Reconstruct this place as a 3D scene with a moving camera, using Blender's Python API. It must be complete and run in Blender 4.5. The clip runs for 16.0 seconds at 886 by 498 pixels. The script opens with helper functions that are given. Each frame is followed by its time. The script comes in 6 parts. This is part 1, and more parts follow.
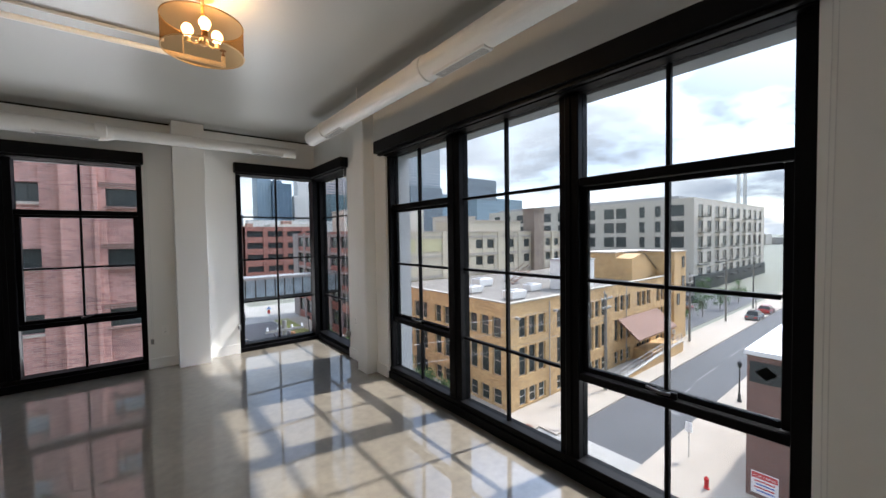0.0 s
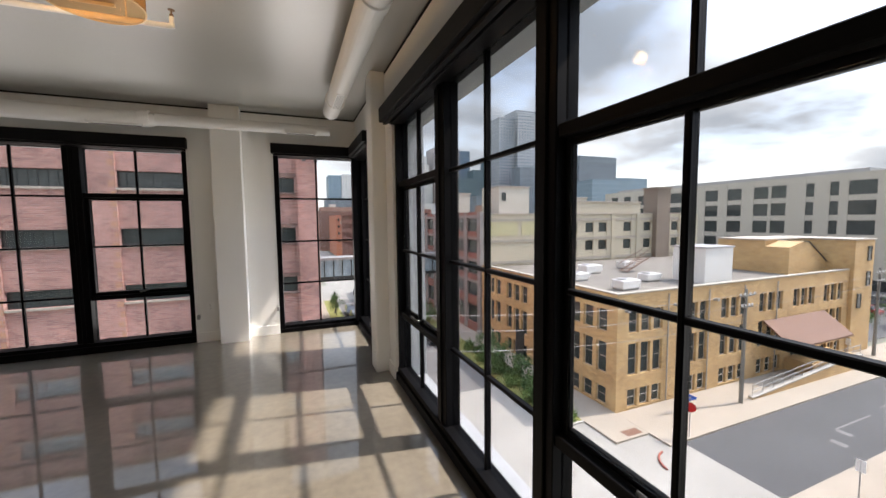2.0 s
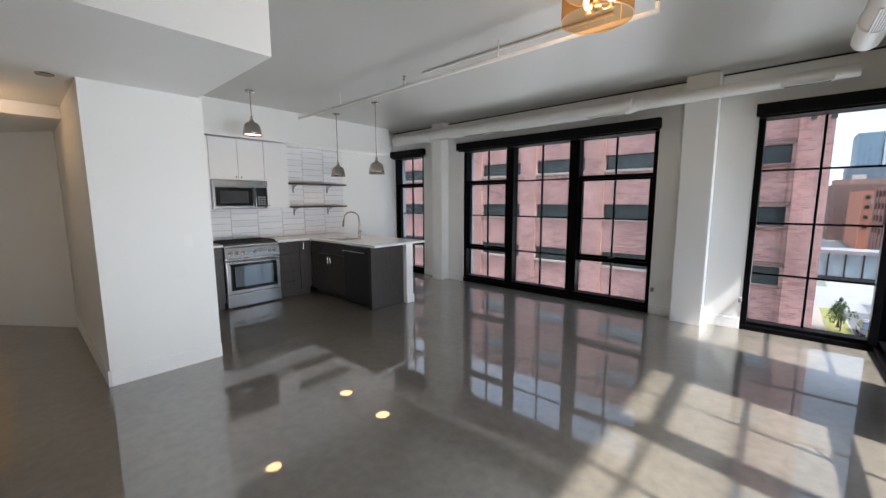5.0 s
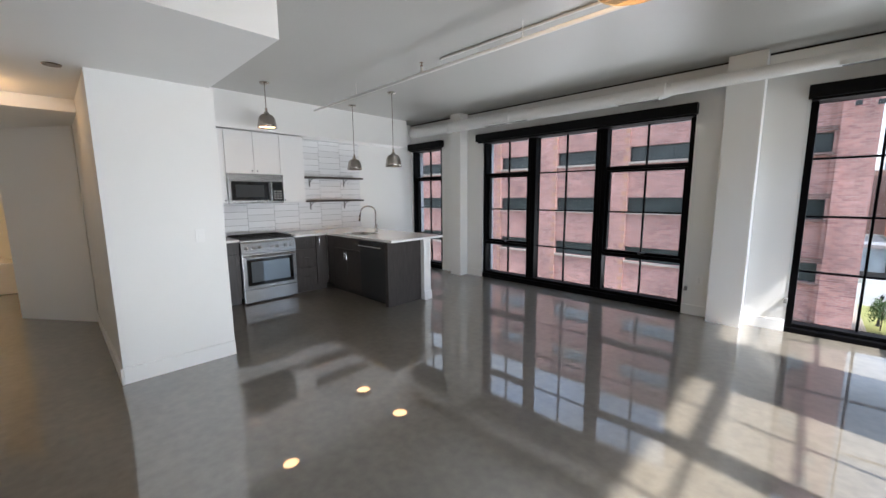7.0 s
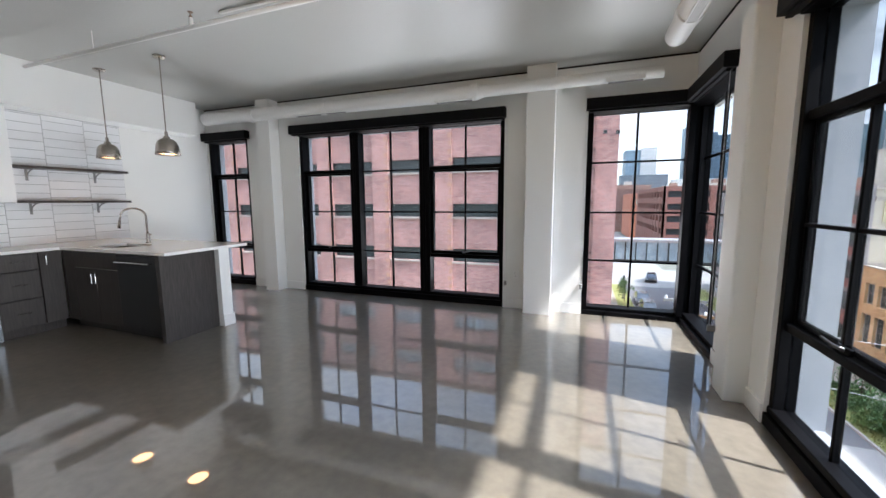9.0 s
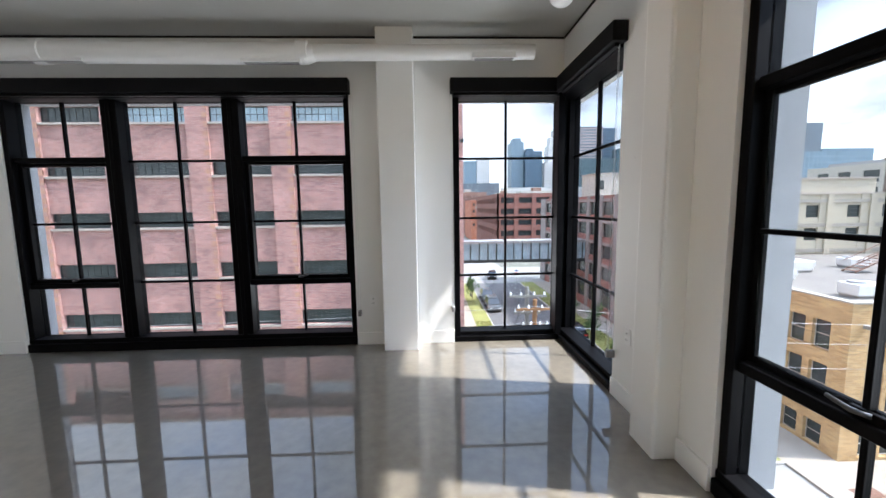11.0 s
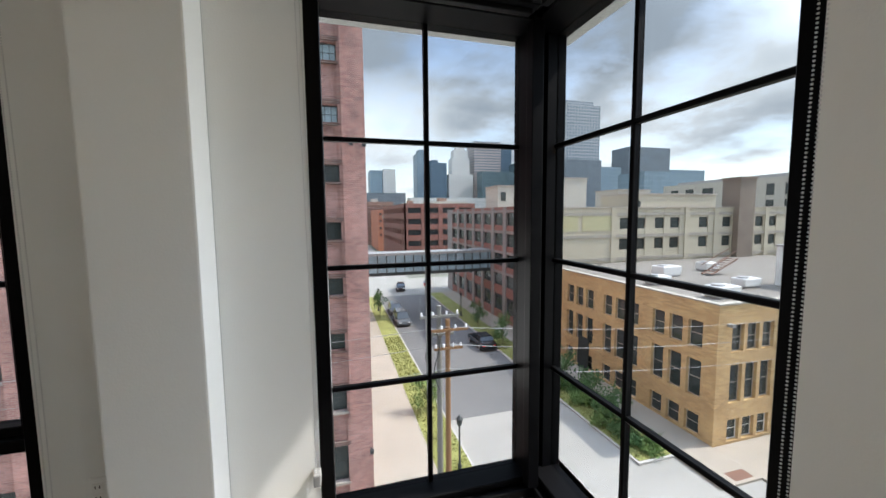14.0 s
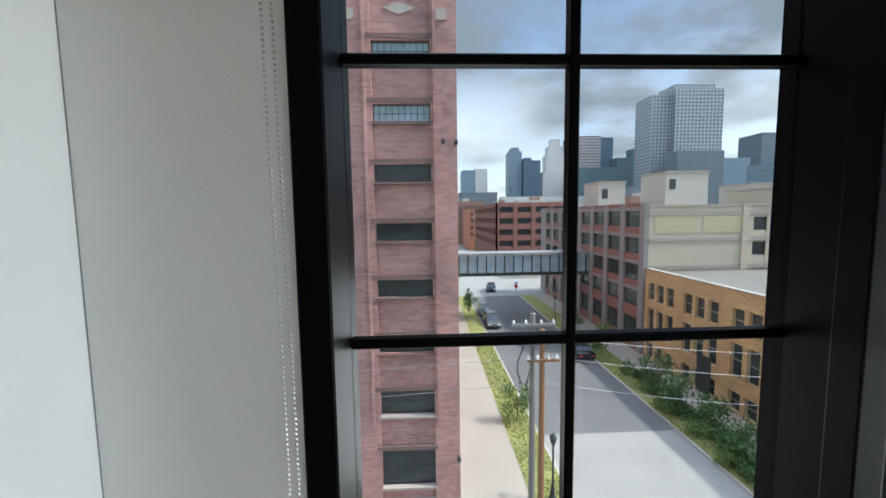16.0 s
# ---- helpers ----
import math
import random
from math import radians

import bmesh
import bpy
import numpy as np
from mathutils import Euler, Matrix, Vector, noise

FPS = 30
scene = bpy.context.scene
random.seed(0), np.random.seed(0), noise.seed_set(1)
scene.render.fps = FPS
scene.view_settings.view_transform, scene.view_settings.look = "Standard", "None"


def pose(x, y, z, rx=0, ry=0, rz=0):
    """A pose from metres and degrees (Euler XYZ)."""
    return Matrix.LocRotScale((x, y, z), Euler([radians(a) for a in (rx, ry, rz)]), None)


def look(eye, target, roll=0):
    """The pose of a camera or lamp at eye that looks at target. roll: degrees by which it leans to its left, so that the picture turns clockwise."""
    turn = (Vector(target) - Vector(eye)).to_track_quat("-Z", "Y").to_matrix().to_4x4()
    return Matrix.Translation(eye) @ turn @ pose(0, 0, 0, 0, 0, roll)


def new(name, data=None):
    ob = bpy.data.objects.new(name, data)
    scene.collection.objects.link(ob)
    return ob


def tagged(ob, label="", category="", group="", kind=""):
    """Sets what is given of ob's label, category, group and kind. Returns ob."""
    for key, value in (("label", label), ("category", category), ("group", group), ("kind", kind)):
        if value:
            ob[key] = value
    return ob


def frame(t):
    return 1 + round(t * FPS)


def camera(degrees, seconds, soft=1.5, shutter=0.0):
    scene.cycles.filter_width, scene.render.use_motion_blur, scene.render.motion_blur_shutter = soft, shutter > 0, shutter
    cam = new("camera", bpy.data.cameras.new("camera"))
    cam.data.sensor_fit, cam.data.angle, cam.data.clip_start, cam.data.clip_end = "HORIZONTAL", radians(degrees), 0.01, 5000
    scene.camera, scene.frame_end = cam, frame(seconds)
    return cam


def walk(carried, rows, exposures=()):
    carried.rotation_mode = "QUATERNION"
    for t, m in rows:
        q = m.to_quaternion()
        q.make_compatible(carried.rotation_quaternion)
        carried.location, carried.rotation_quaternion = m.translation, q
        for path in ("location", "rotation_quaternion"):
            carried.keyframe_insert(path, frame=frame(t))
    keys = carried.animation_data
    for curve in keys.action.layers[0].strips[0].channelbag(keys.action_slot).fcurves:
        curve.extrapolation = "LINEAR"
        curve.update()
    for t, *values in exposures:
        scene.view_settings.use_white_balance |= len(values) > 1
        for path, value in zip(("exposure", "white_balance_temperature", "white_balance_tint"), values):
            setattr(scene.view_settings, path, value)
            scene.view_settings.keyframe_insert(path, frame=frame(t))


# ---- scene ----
cam = camera(99.0, 16.0)

PATH = [
    (0, (0.592, 0.055, 1.531), (1.832, 1.622, 1.466), -0.86),
    (0.5, (0.927, 0.077, 1.535), (2.060, 1.723, 1.457), -0.72),
    (1, (1.307, 0.076, 1.520), (2.312, 1.803, 1.436), -0.76),
    (1.5, (1.554, 0.119, 1.524), (2.435, 1.909, 1.389), -0.55),
    (2, (1.752, 0.186, 1.523), (2.498, 2.035, 1.372), -0.59),
    (2.5, (1.873, 0.194, 1.518), (2.312, 2.138, 1.344), -0.37),
    (3, (1.906, 0.146, 1.550), (1.878, 2.133, 1.326), -0.31),
    (3.5, (1.904, 0.137, 1.549), (1.457, 2.072, 1.307), -0.15),
    (4, (1.874, 0.144, 1.534), (1.056, 1.952, 1.288), -0.13),
    (4.5, (1.859, 0.155, 1.528), (0.750, 1.801, 1.277), -0.09),
    (5, (1.824, 0.172, 1.515), (0.510, 1.658, 1.263), -0.18),
    (7.5, (1.675, 0.374, 1.500), (0.293, 1.792, 1.217), -0.46),
    (8, (1.674, 0.477, 1.475), (0.469, 2.047, 1.189), -0.54),
    (8.5, (1.618, 0.681, 1.446), (0.648, 2.408, 1.176), -0.37),
    (9, (1.532, 0.873, 1.390), (0.856, 2.739, 1.143), -0.36),
    (9.5, (1.439, 1.146, 1.398), (0.982, 3.078, 1.157), -0.48),
    (12, (1.327, 2.656, 1.352), (1.603, 4.627, 1.152), -0.65),
    (12.5, (1.415, 3.003, 1.359), (1.727, 4.970, 1.175), -0.52),
    (13, (1.570, 3.372, 1.388), (1.940, 5.328, 1.204), -0.65),
    (13.5, (1.606, 3.722, 1.417), (2.107, 5.652, 1.250), -0.38),
    (14, (1.671, 4.060, 1.493), (2.224, 5.974, 1.316), -0.52),
    (14.5, (1.791, 4.388, 1.525), (2.351, 6.298, 1.332), -0.78),
    (15, (1.835, 4.694, 1.513), (2.336, 6.621, 1.324), -0.86),
    (15.5, (1.813, 4.946, 1.515), (2.194, 6.900, 1.333), -0.96),
    (16, (1.809, 5.084, 1.525), (1.892, 7.074, 1.350), -0.78),
]
EXPOSURES = [(0.0, 2.55, 6350, 12), (1.5, 2.42, 6550, 13), (2.5, 2.68, 7500, 17), (3.5, 2.85, 6500, 13), (5.0, 2.78, 6200, 12), (9.5, 3.04, 6150, 12), (12.5, 2.97, 6350, 11),
             (13.5, 2.53, 7000, 14), (14.5, 2.3, 6200, 3), (15.5, 2.18, 6200, 3), (16.0, 2.24, 6250, 5)]
walk(cam, [(t, look(eye, target, roll)) for t, eye, target, roll in PATH], EXPOSURES)

# ---- light ----
SUN_AZ, SUN_EL = 100.0, 52.0
world = bpy.data.worlds.new("world")
scene.world = world
world.use_nodes = True
wn, wl = world.node_tree.nodes, world.node_tree.links
wn.clear()


def wnode(kind, **values):
    n = wn.new(kind)
    for k, v in values.items():
        n.inputs[k].default_value = v
    return n


w_out, w_bg = wn.new("ShaderNodeOutputWorld"), wn.new("ShaderNodeBackground")
w_bg.inputs["Strength"].default_value = 0.11
w_sky = wn.new("ShaderNodeTexSky")
w_sky.sky_type, w_sky.sun_disc = "NISHITA", False
w_sky.sun_elevation, w_sky.sun_rotation = radians(SUN_EL), radians(SUN_AZ)
w_tc = wn.new("ShaderNodeTexCoord")
w_sep = wn.new("ShaderNodeSeparateXYZ")
wl.new(w_tc.outputs["Generated"], w_sep.inputs[0])
w_h = wn.new("ShaderNodeMath")
w_h.operation = "MAXIMUM"
w_h.inputs[1].default_value = 0.0
wl.new(w_sep.outputs["Z"], w_h.inputs[0])
w_h2 = wn.new("ShaderNodeMath")
w_h2.operation = "ADD"
w_h2.inputs[1].default_value = 0.22
wl.new(w_h.outputs[0], w_h2.inputs[0])
w_div = wn.new("ShaderNodeVectorMath")
w_div.operation = "DIVIDE"
wl.new(w_tc.outputs["Generated"], w_div.inputs[0])
wl.new(w_h2.outputs[0], w_div.inputs[1])
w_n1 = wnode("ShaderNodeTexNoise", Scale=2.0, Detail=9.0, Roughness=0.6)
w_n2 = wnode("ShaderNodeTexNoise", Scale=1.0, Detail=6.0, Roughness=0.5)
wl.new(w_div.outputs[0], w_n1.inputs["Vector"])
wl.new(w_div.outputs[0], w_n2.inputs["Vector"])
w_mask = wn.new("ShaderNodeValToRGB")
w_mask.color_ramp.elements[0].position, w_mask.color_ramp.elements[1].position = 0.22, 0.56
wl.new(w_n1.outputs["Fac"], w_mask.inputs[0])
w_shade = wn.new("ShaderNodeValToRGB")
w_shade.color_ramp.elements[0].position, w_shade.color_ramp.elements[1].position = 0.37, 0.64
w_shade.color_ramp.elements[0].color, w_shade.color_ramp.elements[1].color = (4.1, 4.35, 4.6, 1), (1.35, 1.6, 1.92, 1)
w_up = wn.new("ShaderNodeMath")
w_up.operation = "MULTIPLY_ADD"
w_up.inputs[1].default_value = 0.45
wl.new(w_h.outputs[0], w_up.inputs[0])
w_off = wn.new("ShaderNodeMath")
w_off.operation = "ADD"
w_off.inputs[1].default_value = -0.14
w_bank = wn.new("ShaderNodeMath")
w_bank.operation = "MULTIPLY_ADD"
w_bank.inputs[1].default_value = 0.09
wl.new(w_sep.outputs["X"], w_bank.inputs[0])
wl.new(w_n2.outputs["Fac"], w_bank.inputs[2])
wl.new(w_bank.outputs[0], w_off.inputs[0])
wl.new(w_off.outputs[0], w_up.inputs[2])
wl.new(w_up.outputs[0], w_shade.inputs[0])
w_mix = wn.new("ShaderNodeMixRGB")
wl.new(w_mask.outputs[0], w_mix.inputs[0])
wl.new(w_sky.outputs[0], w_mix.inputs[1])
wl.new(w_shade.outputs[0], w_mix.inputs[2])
# unseen sky brightened towards the sun and the zenith, added for more ambient light
w_sund = wn.new("ShaderNodeVectorMath")
w_sund.operation = "DOT_PRODUCT"
w_sund.inputs[1].default_value = (math.sin(radians(SUN_AZ)) * math.cos(radians(SUN_EL)), math.cos(radians(SUN_AZ)) * math.cos(radians(SUN_EL)), math.sin(radians(SUN_EL)))
wl.new(w_tc.outputs["Generated"], w_sund.inputs[0])
w_boost = wn.new("ShaderNodeMapRange")
w_boost.interpolation_type = "SMOOTHSTEP"
for key, value in (("From Min", 0.62), ("From Max", 1.0), ("To Min", 1.0), ("To Max", 5.0)):
    w_boost.inputs[key].default_value = value
w_high = wn.new("ShaderNodeMath")
w_high.operation = "MAXIMUM"
wl.new(w_sund.outputs["Value"], w_high.inputs[0])
wl.new(w_sep.outputs["Z"], w_high.inputs[1])
wl.new(w_high.outputs[0], w_boost.inputs["Value"])
w_gain = wn.new("ShaderNodeVectorMath")
w_gain.operation = "SCALE"
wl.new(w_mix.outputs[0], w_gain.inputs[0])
wl.new(w_boost.outputs[0], w_gain.inputs["Scale"])
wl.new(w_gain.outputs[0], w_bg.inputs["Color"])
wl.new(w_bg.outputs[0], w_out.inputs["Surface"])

sun = new("sun", bpy.data.lights.new("sun", "SUN"))
sun.data.energy, sun.data.angle, sun.data.color = 1.85, radians(1.6), (1.0, 0.96, 0.90)
sun.matrix_world = look((40 * math.sin(radians(SUN_AZ)), 40 * math.cos(radians(SUN_AZ)), 40 * math.tan(radians(SUN_EL))), (0, 0, 0))


def lamp_at(name, kind, m, watts, color, size=0.05, size_y=None):
    l = new(name, bpy.data.lights.new(name, kind))
    l.data.energy, l.data.color = watts, color
    if kind == "AREA":
        l.data.shape, l.data.size, l.data.size_y = "RECTANGLE", size, size_y or size
    else:
        l.data.shadow_soft_size = size
    l.matrix_world = m
    return l


WARM = (1.0, 0.62, 0.28)
DAY = (0.97, 0.99, 1.0)
# added area lamps outside the windows, standing in for street and sky daylight
for nm, x, y, w, turn, watts, tilt, fan in (("daylight_east", 4.3, 1.92, 3.4, 90, 8.5, 96, 80), ("daylight_north", -1.0, 7.4, 3.2, 180, 5.2, 118, 62), ("daylight_slim", -4.05, 7.4, 0.9, 180, 2, 118, 62),
                                            ("daylight_corner_north", 2.1, 7.4, 1.0, 180, 1.1, 116, 62), ("daylight_corner_east", 4.3, 5.2, 1.0, 90, 1.8, 112, 70)):
    dl = lamp_at(nm, "AREA", pose(x, y, 0.55) @ pose(0, 0, 0, 0, 0, turn) @ pose(0, 0, 0, tilt, 0, 0), watts, DAY, w, 1.2)
    dl.data.spread = radians(fan)


# ---- materials ----
def material(name, color, rough=0.5, metal=0.0, vary=0.08, scale=3.0, fine=0.0, fine_scale=120.0, bump=0.0, bump_scale=60.0,
             spec=0.5, stretch=(1, 1, 1), rough_vary=0.0, coat=0.0, random_vary=0.0):
    m = bpy.data.materials.new(name)
    m.use_nodes = True
    nt = m.node_tree
    b = nt.nodes["Principled BSDF"]
    b.inputs["Roughness"].default_value, b.inputs["Metallic"].default_value = rough, metal
    b.inputs["Specular IOR Level"].default_value, b.inputs["Coat Weight"].default_value = spec, coat
    tc, mp = nt.nodes.new("ShaderNodeTexCoord"), nt.nodes.new("ShaderNodeMapping")
    mp.inputs["Scale"].default_value = stretch
    nt.links.new(tc.outputs["Object"], mp.inputs[0])

    def tex(sc, detail=5.0):
        n = nt.nodes.new("ShaderNodeTexNoise")
        n.inputs["Scale"].default_value, n.inputs["Detail"].default_value = sc, detail
        nt.links.new(mp.outputs[0], n.inputs["Vector"])
        return n

    n1 = tex(scale)
    base = nt.nodes.new("ShaderNodeMixRGB")
    base.inputs[1].default_value = (*[max(0, c * (1 - vary)) for c in color], 1)
    base.inputs[2].default_value = (*[min(1, c * (1 + vary)) for c in color], 1)
    nt.links.new(n1.outputs["Fac"], base.inputs[0])
    out = base.outputs[0]
    if fine > 0:
        n2 = tex(fine_scale, 3.0)
        mul = nt.nodes.new("ShaderNodeMixRGB")
        mul.blend_type = "OVERLAY"
        mul.inputs[0].default_value = fine
        nt.links.new(out, mul.inputs[1])
        nt.links.new(n2.outputs["Fac"], mul.inputs[2])
        out = mul.outputs[0]
    if random_vary > 0:
        oi = nt.nodes.new("ShaderNodeObjectInfo")
        hsv = nt.nodes.new("ShaderNodeHueSaturation")
        mr = nt.nodes.new("ShaderNodeMapRange")
        mr.inputs["To Min"].default_value, mr.inputs["To Max"].default_value = 1 - random_vary, 1 + random_vary
        nt.links.new(oi.outputs["Random"], mr.inputs["Value"])
        nt.links.new(mr.outputs[0], hsv.inputs["Value"])
        nt.links.new(out, hsv.inputs["Color"])
        out = hsv.outputs[0]
    nt.links.new(out, b.inputs["Base Color"])
    if rough_vary > 0:
        n3 = tex(scale * 2.3)
        mr = nt.nodes.new("ShaderNodeMapRange")
        mr.inputs["To Min"].default_value, mr.inputs["To Max"].default_value = max(0.0, rough - rough_vary), rough + rough_vary
        nt.links.new(n3.outputs["Fac"], mr.inputs["Value"])
        nt.links.new(mr.outputs[0], b.inputs["Roughness"])
    if bump > 0:
        n4 = tex(bump_scale, 4.0)
        bp = nt.nodes.new("ShaderNodeBump")
        bp.inputs["Strength"].default_value, bp.inputs["Distance"].default_value = bump, 0.01
        nt.links.new(n4.outputs["Fac"], bp.inputs["Height"])
        nt.links.new(bp.outputs[0], b.inputs["Normal"])
    return m


def glow(name, color, strength):
    m = bpy.data.materials.new(name)
    m.use_nodes = True
    b = m.node_tree.nodes["Principled BSDF"]
    b.inputs["Base Color"].default_value = (*color, 1)
    b.inputs["Emission Color"].default_value, b.inputs["Emission Strength"].default_value = (*color, 1), strength
    return m


def glazing(name, tint, gloss=1.0, facing=0.7):
    """Clear sheet: mostly see-through, with a mirror film that grows towards grazing angles."""
    m = bpy.data.materials.new(name)
    m.use_nodes = True
    nt = m.node_tree
    nt.nodes.clear()
    o, mix, tr, gl, lw, pw, ma = (nt.nodes.new(k) for k in ("ShaderNodeOutputMaterial", "ShaderNodeMixShader", "ShaderNodeBsdfTransparent",
                                                            "ShaderNodeBsdfGlossy", "ShaderNodeLayerWeight", "ShaderNodeMath", "ShaderNodeMath"))
    tr.inputs[0].default_value, gl.inputs[0].default_value = (*tint, 1), (gloss, gloss, gloss, 1)
    gl.inputs["Roughness"].default_value, lw.inputs[0].default_value = 0.0, 0.5
    pw.operation, pw.inputs[1].default_value = "POWER", 5.0
    ma.operation, ma.inputs[1].default_value, ma.inputs[2].default_value = "MULTIPLY_ADD", facing, 0.014
    nt.links.new(lw.outputs["Facing"], pw.inputs[0])
    nt.links.new(pw.outputs[0], ma.inputs[0])
    nt.links.new(ma.outputs[0], mix.inputs[0])
    nt.links.new(tr.outputs[0], mix.inputs[1])
    nt.links.new(gl.outputs[0], mix.inputs[2])
    nt.links.new(mix.outputs[0], o.inputs[0])
    return m


def masonry(name, c1, c2, mortar, width, height, gap=0.012, offset=0.5, bump=0.6, stain=0.25, swap=False):
    """Brick courses in object space: x along the wall (or y with swap), z up."""
    m = bpy.data.materials.new(name)
    m.use_nodes = True
    nt = m.node_tree
    b = nt.nodes["Principled BSDF"]
    b.inputs["Roughness"].default_value = 0.85
    tc, sep, comb, add = (nt.nodes.new(k) for k in ("ShaderNodeTexCoord", "ShaderNodeSeparateXYZ", "ShaderNodeCombineXYZ", "ShaderNodeMath"))
    nt.links.new(tc.outputs["Object"], sep.inputs[0])
    nt.links.new(sep.outputs["X"], add.inputs[0])
    nt.links.new(sep.outputs["Y"], add.inputs[1])
    nt.links.new(add.outputs[0], comb.inputs["X"])
    nt.links.new(sep.outputs["Z"], comb.inputs["Y"])
    br = nt.nodes.new("ShaderNodeTexBrick")
    br.offset = offset
    br.inputs["Color1"].default_value, br.inputs["Color2"].default_value, br.inputs["Mortar"].default_value = (*c1, 1), (*c2, 1), (*mortar, 1)
    br.inputs["Scale"].default_value = 1.0
    br.inputs["Mortar Size"].default_value, br.inputs["Brick Width"].default_value, br.inputs["Row Height"].default_value = gap, width, height
    nt.links.new(comb.outputs[0], br.inputs["Vector"])
    n = nt.nodes.new("ShaderNodeTexNoise")
    n.inputs["Scale"].default_value, n.inputs["Detail"].default_value = 0.6, 10.0
    nt.links.new(tc.outputs["Object"], n.inputs["Vector"])
    mx = nt.nodes.new("ShaderNodeMixRGB")
    mx.blend_type = "OVERLAY"
    mx.inputs[0].default_value = stain
    nt.links.new(br.outputs["Color"], mx.inputs[1])
    nt.links.new(n.outputs["Fac"], mx.inputs[2])
    nt.links.new(mx.outputs[0], b.inputs["Base Color"])
    bp = nt.nodes.new("ShaderNodeBump")
    bp.inputs["Strength"].default_value, bp.inputs["Distance"].default_value, bp.invert = bump, 0.01, True
    nt.links.new(br.outputs["Fac"], bp.inputs["Height"])
    nt.links.new(bp.outputs[0], b.inputs["Normal"])
    return m


WALL = material("wall_paint", (0.80, 0.80, 0.775), 0.6, vary=0.03, scale=1.6, bump=0.08, bump_scale=140, rough_vary=0.1)
# Off-white ceiling, its base greyed to hold down the upward lamps' light.
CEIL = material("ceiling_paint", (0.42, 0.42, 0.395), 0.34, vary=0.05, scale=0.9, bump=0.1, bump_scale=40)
TRIM = material("trim_paint", (0.80, 0.80, 0.78), 0.4, vary=0.03, bump=0.04)
FLOOR = material("polished_concrete", (0.155, 0.138, 0.109), 0.32, vary=0.36, scale=1.3, fine=0.34, fine_scale=14,
                 spec=0.5, rough_vary=0.0, coat=1.0)
FLOOR.node_tree.nodes["Principled BSDF"].inputs["Coat IOR"].default_value = 2.3
BLACK = material("black_aluminium", (0.0025, 0.0025, 0.003), 0.45, vary=0.2, bump=0.03, bump_scale=200, spec=0.06)
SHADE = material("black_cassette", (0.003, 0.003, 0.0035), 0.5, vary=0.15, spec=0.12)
GLASS = glazing("window_glass", (0.655, 0.665, 0.67), 0.45, 0.4)
REVEAL = material("grey_reveal", (0.36, 0.37, 0.38), 0.7, vary=0.12, scale=4)
DUCT = material("painted_duct", (0.76, 0.76, 0.74), 0.55, vary=0.03, scale=4, bump=0.05, bump_scale=25)
DARK = material("dark_gap", (0.01, 0.01, 0.01), 0.9)
CHAIN = material("steel_beads", (0.6, 0.6, 0.6), 0.3, metal=1.0)
PLASTIC = material("white_plastic", (0.82, 0.82, 0.8), 0.35, vary=0.02)
GREYPL = material("grey_plastic", (0.25, 0.25, 0.25), 0.4)
CABWHITE = material("gloss_white_lacquer", (0.82, 0.82, 0.81), 0.12, vary=0.01, spec=0.5)
WOOD = material("dark_grey_woodgrain", (0.040, 0.034, 0.031), 0.42, vary=0.35, scale=9, stretch=(6, 6, 0.35), fine=0.8, fine_scale=22, bump=0.05)
SHELFWOOD = material("dark_shelf_wood", (0.045, 0.035, 0.03), 0.4, vary=0.3, scale=8, stretch=(4, 0.4, 4))
QUARTZ = material("white_quartz", (0.80, 0.795, 0.78), 0.12, vary=0.03, scale=8, fine=0.1, fine_scale=200)
STEEL = material("stainless_steel", (0.44, 0.435, 0.43), 0.22, metal=1.0, vary=0.06, scale=6, stretch=(1, 1, 30))
DARKSTEEL = material("black_stainless", (0.05, 0.05, 0.052), 0.3, metal=0.6, vary=0.1)
NICKEL = material("brushed_nickel", (0.42, 0.38, 0.34), 0.26, metal=1.0, vary=0.05)
IRON = material("cast_iron", (0.02, 0.02, 0.02), 0.6, bump=0.1)
BLACKGLASS = material("black_border_glass", (0.008, 0.008, 0.009), 0.06, spec=0.5)
MICROGLASS = material("grey_mesh_glass", (0.045, 0.048, 0.05), 0.12, vary=0.1, spec=0.5)
OVENGLASS = material("oven_glass", (0.20, 0.23, 0.25), 0.03, metal=0.6, vary=0.05, spec=0.8)
TILE = material("white_glazed_tile", (0.78, 0.785, 0.79), 0.12, vary=0.02, bump=0.03, bump_scale=12, random_vary=0.04)
GROUT = material("grey_grout", (0.30, 0.30, 0.30), 0.9)
PIPE = material("painted_pipe", (0.75, 0.74, 0.71), 0.4, vary=0.04)
BRONZE = material("bronze_fitting", (0.22, 0.14, 0.09), 0.4, metal=0.8)
AMBER = glazing("amber_shade", (0.90, 0.60, 0.33), 0.3, 0.3)
GOLD = material("gold_metal", (0.55, 0.36, 0.17), 0.3, metal=1.0)
BULB = glow("lit_bulb", (1.0, 0.66, 0.34), 2.6)
BULBW = glow("lit_lamp_disc", (1.0, 0.56, 0.26), 1.4)
WHITEROD = material("casement_lever", (0.10, 0.10, 0.10), 0.3, metal=0.7)


# ---- mesh helpers ----
def box(bm, x0, x1, y0, y1, z0, z1):
    v = [bm.verts.new((x, y, z)) for z in (z0, z1) for y in (y0, y1) for x in (x0, x1)]
    for a in ((0, 2, 3, 1), (4, 5, 7, 6), (0, 1, 5, 4), (2, 6, 7, 3), (0, 4, 6, 2), (1, 3, 7, 5)):
        bm.faces.new([v[i] for i in a])
    return v


def boxes(*spans):
    bm = bmesh.new()
    for s in spans:
        box(bm, *s)
    return bm


